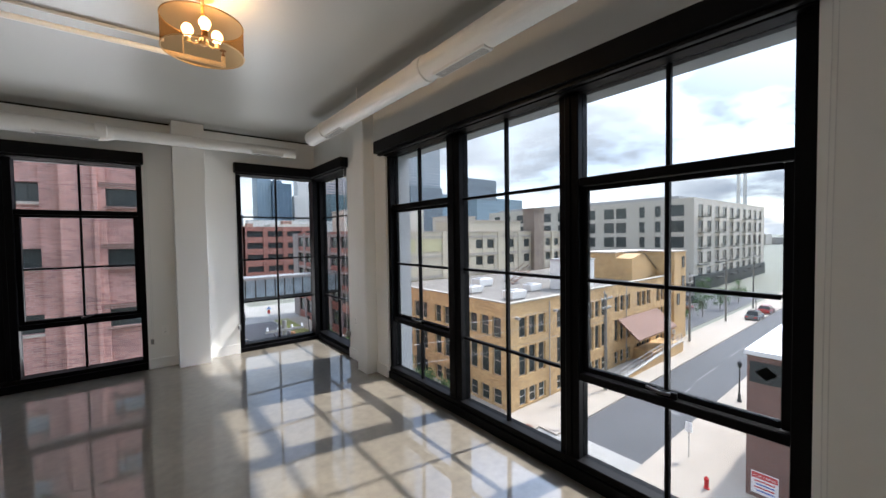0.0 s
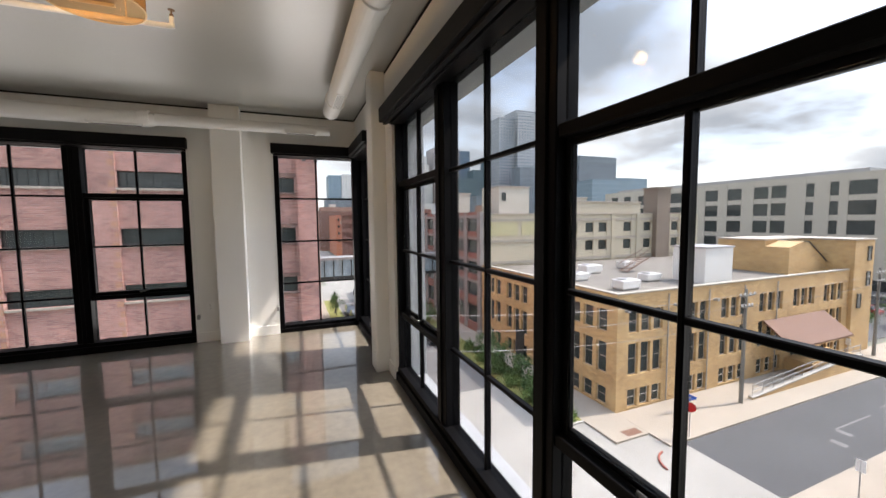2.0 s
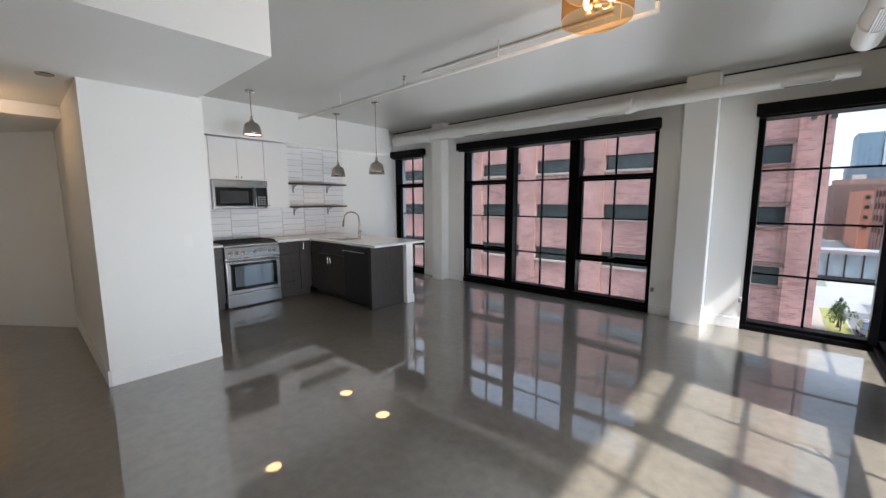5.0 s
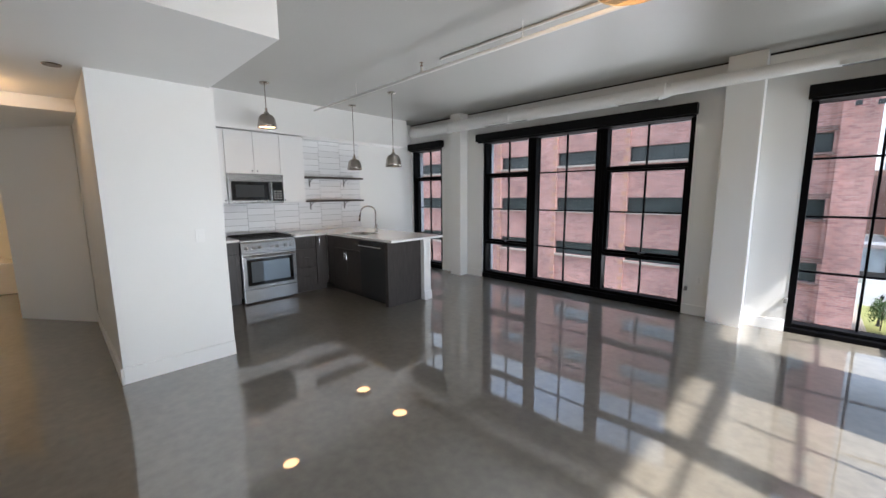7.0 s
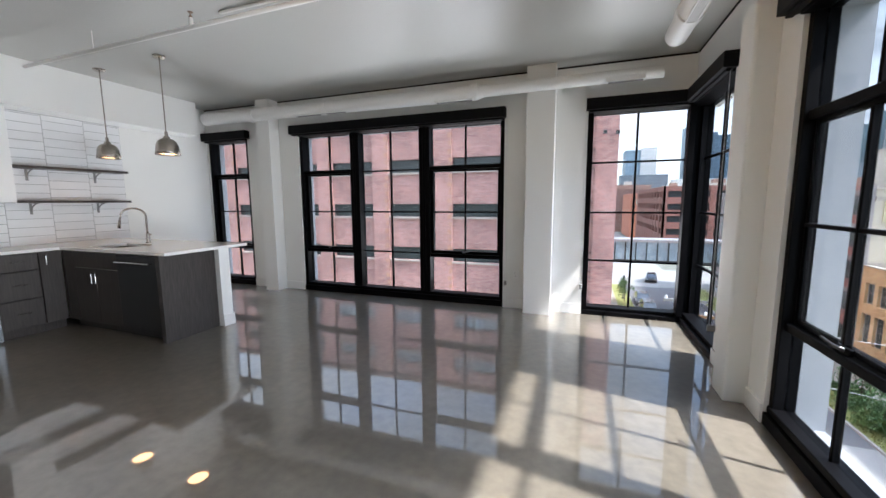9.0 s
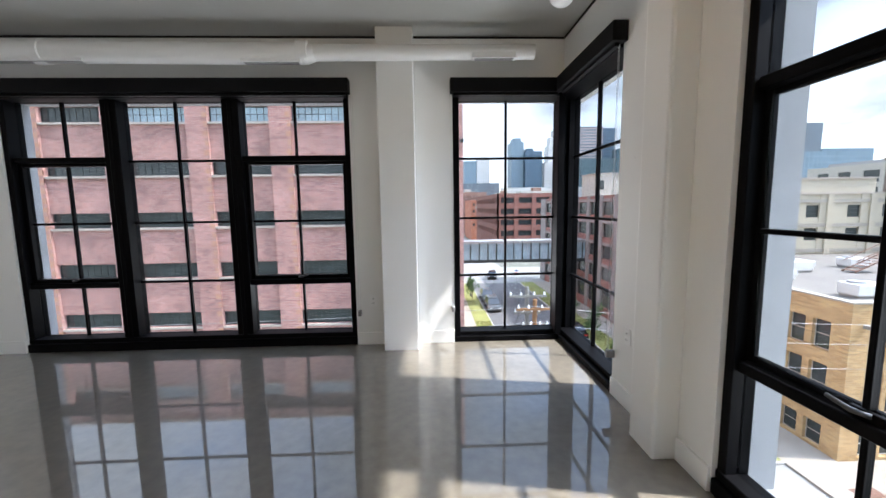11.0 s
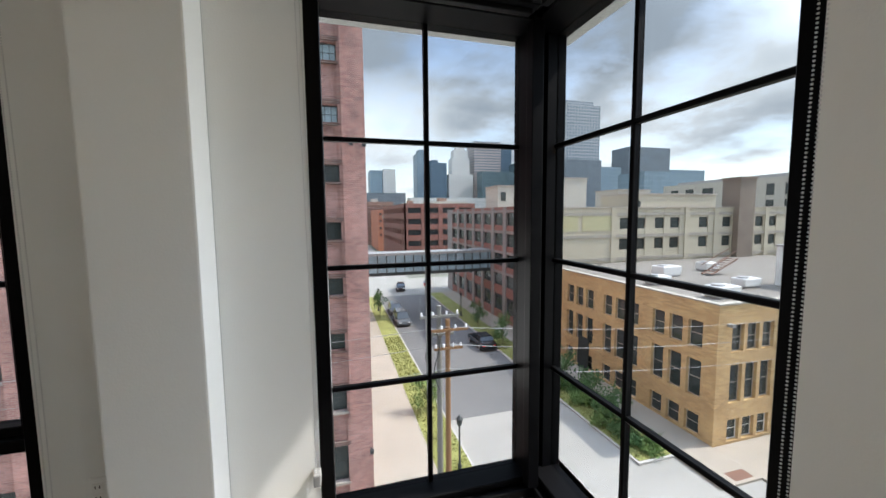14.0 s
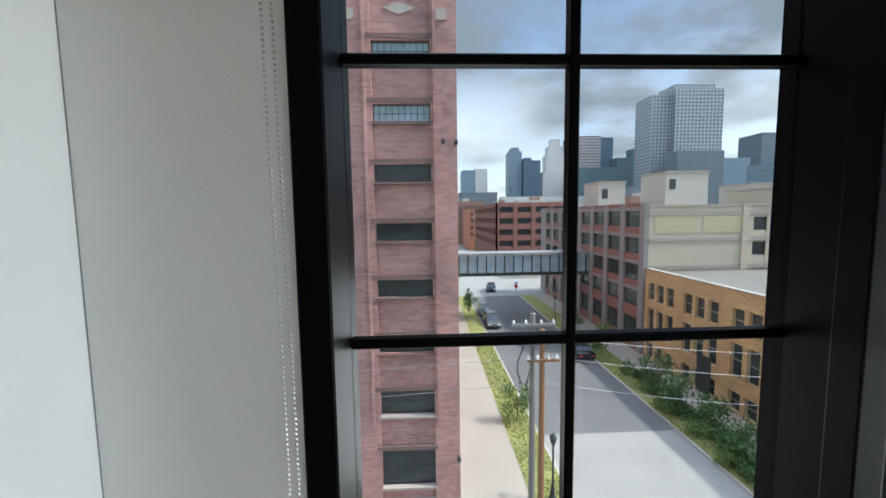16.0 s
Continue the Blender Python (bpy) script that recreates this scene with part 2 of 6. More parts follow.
def rounded(bm, offset=0.003, segments=2):
    bmesh.ops.bevel(bm, geom=list(bm.edges), offset=offset, segments=segments, profile=0.7, affect="EDGES", clamp_overlap=True)
    return bm


def tube(bm, points, radius, sides=12, closed=False):
    """A round bar along points; radius may be one number or one for each point."""
    pts = [Vector(p) for p in points]
    rs = radius if isinstance(radius, (list, tuple)) else [radius] * len(pts)
    rings = []
    up = Vector((0.03, 0.05, 1))
    for i, p in enumerate(pts):
        d = (pts[min(i + 1, len(pts) - 1)] - pts[max(i - 1, 0)]).normalized()
        a = d.cross(up if abs(d.z) < 0.95 else Vector((1, 0.05, 0))).normalized()
        b = d.cross(a).normalized()
        rings.append([bm.verts.new(p + rs[i] * (math.cos(t) * a + math.sin(t) * b)) for t in (2 * math.pi * k / sides for k in range(sides))])
    for r0, r1 in zip(rings, rings[1:]):
        for k in range(sides):
            bm.faces.new((r0[k], r0[(k + 1) % sides], r1[(k + 1) % sides], r1[k]))
    bm.faces.new(rings[0][::-1])
    bm.faces.new(rings[-1])
    return bm


def lathe(bm, profile, centre=(0, 0, 0), sides=28):
    """A turned shape: profile of (radius, height), about the z axis at centre."""
    cx, cy, cz = centre
    rings = [[bm.verts.new((cx + r * math.cos(2 * math.pi * k / sides), cy + r * math.sin(2 * math.pi * k / sides), cz + z)) for k in range(sides)]
             for r, z in profile]
    for r0, r1 in zip(rings, rings[1:]):
        for k in range(sides):
            bm.faces.new((r0[k], r0[(k + 1) % sides], r1[(k + 1) % sides], r1[k]))
    return bm


def part(name, bm, mat, parent=None, label="", smooth=False, shadow=True):
    bmesh.ops.recalc_face_normals(bm, faces=list(bm.faces))
    me = bpy.data.meshes.new(name)
    bm.to_mesh(me)
    bm.free()
    me.materials.append(mat)
    if smooth:
        for p in me.polygons:
            p.use_smooth = True
    ob = new(name, me)
    if parent:
        ob.parent = parent
        ob.matrix_parent_inverse = parent.matrix_world.inverted() if parent.type == "EMPTY" else Matrix()
        if parent.type != "EMPTY":
            ob.matrix_parent_inverse = Matrix()
    if label:
        ob["label"] = label
    ob.visible_shadow = shadow
    return ob


def again(name, me, m, parent):
    """One more piece on shared mesh data."""
    ob = new(name, me)
    ob.parent = parent
    ob.matrix_basis = m
    return ob


def thing(name, label, category, group="", kind=""):
    ob = new(name)
    ob.empty_display_size = 0.05
    return tagged(ob, label, category, group, kind)


def structure(name, bm, mat, label, category):
    return tagged(part(name, bm, mat), label, category, kind="structure")


# ---- the room ----
CZ = 2.95
XW, XE, YN, YS = -4.53, 2.65, 5.75, -3.2
WT = 0.3
Z0 = 2.42


def wall_with_holes(name, along, face, out, a0, a1, holes, z1=CZ + 0.25, label="white painted plaster wall"):
    """A wall that runs along x or y, its inner face at 'face', with openings (from, to, bottom, top)."""
    bm = bmesh.new()
    lo, hi = sorted((face, face + out))

    def piece(p0, p1, zz0, zz1):
        if p1 - p0 > 1e-4 and zz1 - zz0 > 1e-4:
            if along == "x":
                box(bm, p0, p1, lo, hi, zz0, zz1)
            else:
                box(bm, lo, hi, p0, p1, zz0, zz1)

    at = a0
    for h0, h1, b, t in sorted(holes):
        piece(at, h0, -0.3, z1)
        piece(h0, h1, -0.3, b)
        piece(h0, h1, t, z1)
        at = h1
    piece(at, a1, -0.3, z1)
    return structure(name, bm, WALL, label, "wall")


floor = structure("floor", boxes((-8.2, XE + WT, YS - 0.2, YN + WT, -0.3, 0.0)), FLOOR, "polished grey-brown concrete floor with a glossy sealer", "floor")
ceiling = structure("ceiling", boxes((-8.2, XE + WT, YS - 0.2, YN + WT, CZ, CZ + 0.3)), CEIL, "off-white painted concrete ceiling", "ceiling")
N_WIN, S_WIN, C_N = (-2.60, 0.60), (-4.50, -3.62), (1.58, XE + WT)
wall_with_holes("wall_north", "x", YN, WT, XW - 0.3, XE + WT, [(*N_WIN, 0.0, Z0), (*S_WIN, 0.0, Z0), (*C_N, 0.0, Z0)])
wall_with_holes("wall_east", "y", XE, WT, YS - 0.2, YN, [(0.31, 3.64, 0.0, Z0), (4.62, YN, 0.0, Z0)])
wall_with_holes("wall_west", "y", XW, -0.3, 1.41, YN, [])
wall_with_holes("wall_south", "x", YS, -0.2, -8.2, XE, [])
structure("wall_back", boxes((-8.2, -8.0, YS, 1.41, -0.3, CZ)), WALL, "white painted hallway end wall", "wall")
structure("pillar_1", rounded(boxes((0.89, 1.218, 5.56, 5.76, -0.01, CZ + 0.01)), 0.008), WALL, "white painted concrete pillar between the windows", "pillar")
structure("pillar_2", rounded(boxes((-3.21, -2.96, 5.55, 5.76, -0.01, CZ + 0.01)), 0.008), WALL, "white painted concrete pillar between the windows", "pillar")
structure("pillar_3", rounded(boxes((2.51, 2.66, 3.88, 4.12, -0.01, CZ + 0.01)), 0.03, 4), WALL, "white painted pillar with rounded corners", "pillar")
for nm, sp in (("shadow_gap_1", (-2.95, 0.88, 5.743, 5.76, 2.928, 2.946)), ("shadow_gap_2", (1.22, 2.64, 5.743, 5.76, 2.928, 2.946)),
               ("shadow_gap_3", (2.643, 2.66, 4.13, 5.742, 2.928, 2.946)), ("shadow_gap_4", (2.643, 2.66, -3.1, 3.87, 2.928, 2.946)),
               ("shadow_gap_5", (-4.52, -3.22, 5.743, 5.76, 2.928, 2.946))):
    structure(nm, boxes(sp), DARK, "dark open joint between wall and ceiling", "joint")

for nm, sp in (("wall_joint_1", (1.2185, 1.2195, 5.748, 5.752, 0.13, 2.92)), ("wall_joint_2", (-2.9595, -2.9585, 5.748, 5.752, 0.13, 2.92))):
    structure(nm, boxes(sp), GREYPL, "fine dark crack between pillar and wall", "joint")
for k, (y, z) in enumerate(((4.244, 1.395), (4.286, 1.281), (4.274, 0.683), (4.42, 1.66), (4.37, 0.94))):
    structure("nail_hole_%d" % (k + 1), tube(bmesh.new(), ((XE - 0.0015, y, z), (XE + 0.002, y, z)), 0.002, 8), GREYPL, "small dark nail hole in the white wall", "nail hole")

# closet block, bulkhead, hallway
structure("closet", rounded(boxes((XW, -2.20, 0.575, 1.41, 0, 2.45)), 0.004), WALL, "white painted closet block", "wall")
structure("bulkhead", boxes((-8.0, -0.725, YS, 1.38, 2.445, CZ + 0.02)), WALL, "white dropped ceiling bulkhead", "ceiling")
structure("bulkhead_beam", boxes((-8.0, -3.50, YS, 0.574, 2.32, 2.44)), WALL, "white lower bulkhead beam in the hallway", "ceiling")
structure("soffit", boxes((XW, -4.20, 1.412, 5.35, 2.45, CZ + 0.01)), WALL, "white soffit over the kitchen cabinets", "ceiling")


def slab_between(bm, p, q, thick, z0, z1):
    p, q = Vector((*p, 0)), Vector((*q, 0))
    n = (q - p).cross(Vector((0, 0, 1))).normalized() * thick
    v = [bm.verts.new((a.x, a.y, z)) for z in (z0, z1) for a in (p, q, q + n, p + n)]
    for f in ((0, 3, 2, 1), (4, 5, 6, 7), (0, 1, 5, 4), (1, 2, 6, 5), (2, 3, 7, 6), (3, 0, 4, 7)):
        bm.faces.new([v[i] for i in f])
    return bm


A0, A1 = Vector((-4.53, 0.66)), Vector((-5.45, 0.0))
AD = (A1 - A0).normalized()
D1 = A1 + AD * 0.85
bm = slab_between(bmesh.new(), A0, A1, -0.12, 0, 2.45)
slab_between(bm, A1, D1, -0.12, 2.05, 2.45)
slab_between(bm, D1, D1 + AD * 1.2, -0.12, 0, 2.45)
structure("wall_hallway", bm, WALL, "white angled hallway wall with a doorway", "wall")
structure("wall_hall_south", boxes((-8.0, -1.2, -1.35, -1.2, 0, 2.45)), WALL, "white hallway wall", "wall")
bm = slab_between(bmesh.new(), A1 - AD * 0.07, A1, 0.02, 0, 2.12)
slab_between(bm, D1, D1 + AD * 0.07, 0.02, 0, 2.12)
slab_between(bm, A1 - AD * 0.0, D1, 0.02, 2.05, 2.12)
structure("door_casing", bm, TRIM, "white painted doorway casing", "door frame")
structure("wall_bath", boxes((-8.0, -5.0, 1.30, 1.40, 0, 2.45)), WALL, "warm lit bathroom wall", "wall")
tub = thing("bathtub", "white bathtub seen through the doorway", "bathtub")
part("tub_apron", rounded(boxes((-7.98, -7.3, -0.6, 1.28, 0.002, 0.5)), 0.03), CABWHITE, tub)
lamp_at("bath_lamp", "POINT", pose(-6.6, 0.6, 2.2), 2.5, WARM, 0.08)

# skirting boards
BB = 0.125
for k, sp in enumerate(((0.605, 0.889, YN - 0.016, YN, 0, BB), (1.22, 1.578, YN - 0.016, YN, 0, BB), (-2.955, -2.605, YN - 0.016, YN, 0, BB),
                        (-3.615, -3.212, YN - 0.016, YN, 0, BB), (XE - 0.016, XE, 3.645, 3.879, 0, BB), (XE - 0.016, XE, 4.122, 4.615, 0, BB),
                        (XE - 0.016, XE, YS, 0.305, 0, BB), (-2.199, -2.183, 0.575, 1.41, 0, 0.135), (-4.5, -2.183, 0.557, 0.574, 0, 0.135))):
    structure("baseboard_%d" % (k + 1), rounded(boxes(sp), 0.004), TRIM, "white painted skirting board", "baseboard")
structure("baseboard_10", slab_between(bmesh.new(), A0, A1 - AD * 0.07, 0.016, 0, 0.135), TRIM, "white painted skirting board", "baseboard")


# ---- windows ----
def north(u, v, z):
    return (u, YN + v, z)


def east(u, v, z):
    return (XE + v, u, z)


def wbox(bm, M, u0, u1, v0, v1, z0, z1):
    a, b = M(u0, v0, z0), M(u1, v1, z1)
    box(bm, min(a[0], b[0]), max(a[0], b[0]), min(a[1], b[1]), max(a[1], b[1]), z0, z1)
    return bm


ZB, ZT = 0.10, 2.40
MZ = (0.66, 1.25, 1.845)
GV = 0.15


def pane(win, M, u0, u1, z0, z1, v=GV):
    part("pane", wbox(bmesh.new(), M, u0, u1, v - 0.006, v + 0.006, z0, z1), GLASS, win, "clear window glass", shadow=False)


def bar(win, name, M, *span):
    return part(name, rounded(wbox(bmesh.new(), M, *span), 0.004, 1), BLACK, win)


def muntins(win, M, u0, u1, z0, z1, rows, columns, v=GV):
    w = 0.011
    for z in rows:
        bar(win, "muntin", M, u0, u1, v - 0.016, v + 0.016, z - w, z + w)
    for u in columns:
        bar(win, "muntin", M, u - w, u + w, v - 0.018, v + 0.018, z0, z1)


def lever(win, M, u, z, v):
    """A casement lever on its base plate."""
    base = part("handle_base", rounded(wbox(bmesh.new(), M, u - 0.05, u + 0.05, v - 0.018, v, z - 0.018, z + 0.016), 0.006), BLACK, win)
    bm = bmesh.new()
    a, b, c = Vector(M(u - 0.02, v - 0.02, z + 0.005)), Vector(M(u + 0.02, v - 0.045, z + 0.01)), Vector(M(u + 0.085, v - 0.06, z + 0.03))
    tube(bm, (a, b, c), [0.010, 0.010, 0.007], 8)
    part("lever", bm, WHITEROD, win, "dark metal casement lever", smooth=True)


def window(name, M, u0, u1, bays, label, gv, front=0.03):
    """Black storefront frame, bays of (from, to, opens)."""
    win = thing(name, label, "window", kind="structure")
    bar(win, "window_sill", M, u0, u1, -0.003, gv + 0.06, 0.0, ZB - 0.02)
    bar(win, "sill_rail", M, u0 + 0.002, u1 - 0.002, 0.015, gv + 0.05, ZB - 0.018, ZB + 0.025)
    bar(win, "window_head", M, u0, u1, -0.02, gv + 0.06, ZT, Z0 + 0.03)
    bar(win, "jamb", M, u0, bays[0][0], front - 0.01, gv + 0.055, ZB - 0.018, ZT)
    bar(win, "jamb", M, bays[-1][1], u1, front - 0.01, gv + 0.055, ZB - 0.018, ZT)
    for a, b in ((u0, u0 + 0.012), (u1 - 0.012, u1)):
        part("outer_reveal", wbox(bmesh.new(), M, a, b, gv + 0.061, 0.303, 0.012, ZT + 0.008), REVEAL, win, "grey painted outer reveal")
    for z0, z1 in ((0.0, 0.012), (Z0 - 0.012, Z0)):
        part("outer_reveal", wbox(bmesh.new(), M, u0 + 0.013, u1 - 0.013, gv + 0.061, 0.303, z0, z1), REVEAL, win, "grey painted outer reveal")
    for (a0, a1, _), (b0, b1, _) in zip(bays, bays[1:]):
        bar(win, "mullion", M, a1, b0, front, gv + 0.055, ZB - 0.018, ZT)
        m = (a1 + b0) / 2
        bar(win, "mullion_cover", M, m - 0.02, m + 0.02, front - 0.012, front - 0.001, ZB, ZT)
    for b0, b1, opens in bays:
        c = (b0 + b1) / 2
        if not opens:
            pane(win, M, b0, b1, ZB, ZT, gv)
            muntins(win, M, b0, b1, ZB + 0.02, ZT, MZ, (c,), gv)
        else:
            bar(win, "transom", M, b0, b1, front + 0.01, gv + 0.05, 1.827, 1.878)
            bar(win, "lower_rail", M, b0, b1, front + 0.01, gv + 0.05, 0.622, 0.672)
            pane(win, M, b0, b1, 1.874, ZT, gv)
            muntins(win, M, b0, b1, 1.878, ZT, (), (c,), gv)
            pane(win, M, b0, b1, ZB, 0.625, gv)
            muntins(win, M, b0, b1, ZB + 0.02, 0.622, (), (c,), gv)
            s = 0.04
            bar(win, "sash_stile", M, b0, b0 + s, front + 0.045, gv + 0.02, 0.674, 1.825)
            bar(win, "sash_stile", M, b1 - s, b1, front + 0.045, gv + 0.02, 0.674, 1.825)
            bar(win, "sash_rail", M, b0 + s, b1 - s, front + 0.045, gv + 0.02, 0.674, 0.71)
            bar(win, "sash_rail", M, b0 + s, b1 - s, front + 0.045, gv + 0.02, 1.797, 1.825)
            pane(win, M, b0 + s, b1 - s, 0.708, 1.80, gv - 0.01)
            muntins(win, M, b0 + s, b1 - s, 0.71, 1.797, (1.25,), (c,), gv - 0.01)
            lever(win, M, c, 0.69, front + 0.044)
    return win


def roller_shade(M, u0, u1, chain_u=None, low=0.33):
    sh = thing("roller_shade", "black roller shade cassette over the window, rolled up", "roller shade", "roller shades")
    part("cassette", rounded(wbox(bmesh.new(), M, u0, u1, -0.105, -0.002, 2.425, 2.55), 0.006), SHADE, sh)
    part("bottom_bar", rounded(wbox(bmesh.new(), M, u0 + 0.03, u1 - 0.03, -0.075, -0.04, 2.40, 2.423), 0.006), SHADE, sh)
    if chain_u is not None:
        bm = bmesh.new()
        for du in (-0.008, 0.008):
            for k in range(int((2.42 - low) / 0.009)):
                z = low + k * 0.009
                p = M(chain_u + du + 0.006 * math.sin(z * 1.7), -0.045, z)
                bmesh.ops.create_icosphere(bm, subdivisions=1, radius=0.0028, matrix=Matrix.Translation(p))
        part("bead_chain", bm, CHAIN, sh, "hanging steel bead chain")
        part("chain_holder", rounded(wbox(bmesh.new(), M, chain_u - 0.016, chain_u + 0.016, -0.06, -0.001, low - 0.025, low + 0.03), 0.008, 3), GREYPL, sh)
    return sh


window("window_1", north, *N_WIN, [(-2.545, -1.70, True), (-1.555, -0.595, False), (-0.44, 0.545, True)], "black metal three-bay window with clear panes", 0.13)
window("window_2", north, *S_WIN, [(-4.45, -3.68, True)], "narrow black metal window with clear panes", 0.13)
window("window_3", east, 0.31, 3.64, [(0.38, 1.36, True), (1.495, 2.47, False), (2.635, 3.59, True)], "black metal three-bay window over the street", 0.085, 0.035)
# the corner window: two fixed lights that meet at a black post
cw = thing("window_4", "black metal corner window with fixed panes", "window", kind="structure")
for M, a, b, g0, g1 in ((north, 1.58, 2.66, 1.64, 2.62), (east, 4.62, 5.86, 4.70, 5.82)):
    bar(cw, "window_sill", M, a, b, -0.012, 0.22, 0.0, ZB - 0.045)
    bar(cw, "sill_rail", M, a + 0.002, b - 0.002, 0.03, 0.19, ZB - 0.043, ZB - 0.005)
    bar(cw, "window_head", M, a, b, -0.02, 0.22, ZT + 0.005, Z0 + 0.03)
    bar(cw, "jamb", M, a, g0, -0.005 if M is north else 0.05, 0.22, ZB - 0.043, ZT)
    bar(cw, "jamb", M, g1, b, 0.0 if M is north else 0.09, 0.2, ZB - 0.043, ZT)
    pane(cw, M, g0, g1, ZB - 0.02, ZT + 0.01)
    muntins(cw, M, g0, g1, ZB - 0.005, ZT, MZ, ((g0 + g1) / 2 + (-0.008 if M is north else 0.022),))
part("corner_post", rounded(boxes((2.66, 2.86, 5.855, 5.97, 0, Z0 + 0.03)), 0.006), BLACK, cw)
part("post_cover", rounded(boxes((2.60, 2.66, 5.72, 5.78, 0.07, Z0)), 0.004), BLACK, cw)
roller_shade(north, -2.69, 0.62, 0.64, 0.33)
roller_shade(north, -4.525, -3.56)
roller_shade(north, 1.555, 2.60, 1.568, 0.35)
roller_shade(east, 0.23, 3.70, 0.265)
roller_shade(east, 4.56, 5.64, 4.60, 0.30)

# ---- ducts, pipes, ceiling fittings ----
def duct(points_radii, axis, label):
    d = thing("air_duct", label, "duct", "exposed ducts")
    for (p, r), (q, s) in zip(points_radii, points_radii[1:]):
        part("duct_run", tube(bmesh.new(), (p, q), [r, s], 28), DUCT, d, smooth=False)
    return d


def band(d, p, r, axis):
    a = Vector((1, 0, 0)) if axis == "x" else Vector((0, 1, 0))
    p = Vector(p)
    part("collar", tube(bmesh.new(), (p - a * 0.05, p - a * 0.045, p + a * 0.045, p + a * 0.05), [r, r + 0.008, r + 0.008, r], 28), DUCT, d)


def register(d, p, length, axis):
    """A slotted grille on the underside of a duct."""
    x, y, z = p
    l, w = (length / 2, 0.04) if axis == "x" else (0.04, length / 2)
    g = part("grille", rounded(boxes((x - l, x + l, y - w, y + w, z - 0.014, z + 0.05)), 0.004), DUCT, d)
    for k in range(5):
        o = (k - 2) * 0.013
        s = (x - l + 0.02, x + l - 0.02, y + o - 0.002, y + o + 0.002, z - 0.017, z - 0.0145) if axis == "x" else (x + o - 0.002, x + o + 0.002, y - w + 0.02, y + w - 0.02, z - 0.017, z - 0.0145)
        part("slot", boxes(s), GREYPL, g)


ZD = 2.715
nd = duct([((-4.19, 5.5, ZD + 0.01), 0.095), ((0.30, 5.5, ZD - 0.02), 0.085), ((0.38, 5.5, ZD - 0.01), 0.068), ((2.29, 5.5, ZD), 0.062)], "x", "white painted round duct along the window wall")
for x, r in ((-3.2, 0.093), (-1.9, 0.09), (0.28, 0.085)):
    band(nd, (x, 5.5, ZD - 0.005), r, "x")
for x, l, z in ((-1.95, 0.85, 2.635), (0.02, 0.5, 2.625), (1.93, 0.38, 2.66)):
    register(nd, (x, 5.48, z), l, "x")
ed = duct([((2.22, 4.62, 2.73), 0.085), ((2.22, 1.6, 2.73), 0.088), ((2.22, -3.0, 2.73), 0.092)], "y", "white painted round duct over the street windows")
for y in (4.2, 2.3, 0.6):
    band(ed, (2.22, y, 2.73), 0.088, "y")
register(ed, (2.22, 3.95, 2.655), 0.45, "y")
register(ed, (2.22, 1.9, 2.65), 0.5, "y")
for y in (3.4, 1.2):
    part("hanger", tube(bmesh.new(), ((2.22, y, 2.79), (2.22, y, CZ)), 0.005, 8), DUCT, ed)

sp = thing("sprinkler_pipe", "white painted sprinkler pipe under the ceiling", "pipe")
part("pipe_run", tube(bmesh.new(), ((-3.87, 3.25, 2.79), (1.09, 3.2, 2.79)), 0.017, 12), PIPE, sp, smooth=True)
for x in (-1.45, 1.09):
    part("riser", tube(bmesh.new(), ((x, 3.225, 2.79), (x, 3.225, 2.86)), 0.015, 10), PIPE, sp)
    hd = part("sprinkler_head", lathe(bmesh.new(), [(0.002, 0), (0.012, 0), (0.012, 0.02), (0.005, 0.022), (0.005, 0.045), (0.02, 0.047), (0.02, 0.05), (0.001, 0.05)], (x, 3.225, 2.855), 14), BRONZE, sp, "bronze upright sprinkler head")
for x in (-2.7, -0.2, 0.85):
    part("pipe_hanger", tube(bmesh.new(), ((x, 3.225, 2.80), (x, 3.225, CZ)), 0.005, 8), PIPE, sp)
cd = thing("ceiling_conduit", "thin white conduit on the ceiling", "conduit")
part("conduit_run", tube(bmesh.new(), ((-1.3, 3.37, 2.937), (0.75, 3.37, 2.937)), 0.012, 8), PIPE, cd)


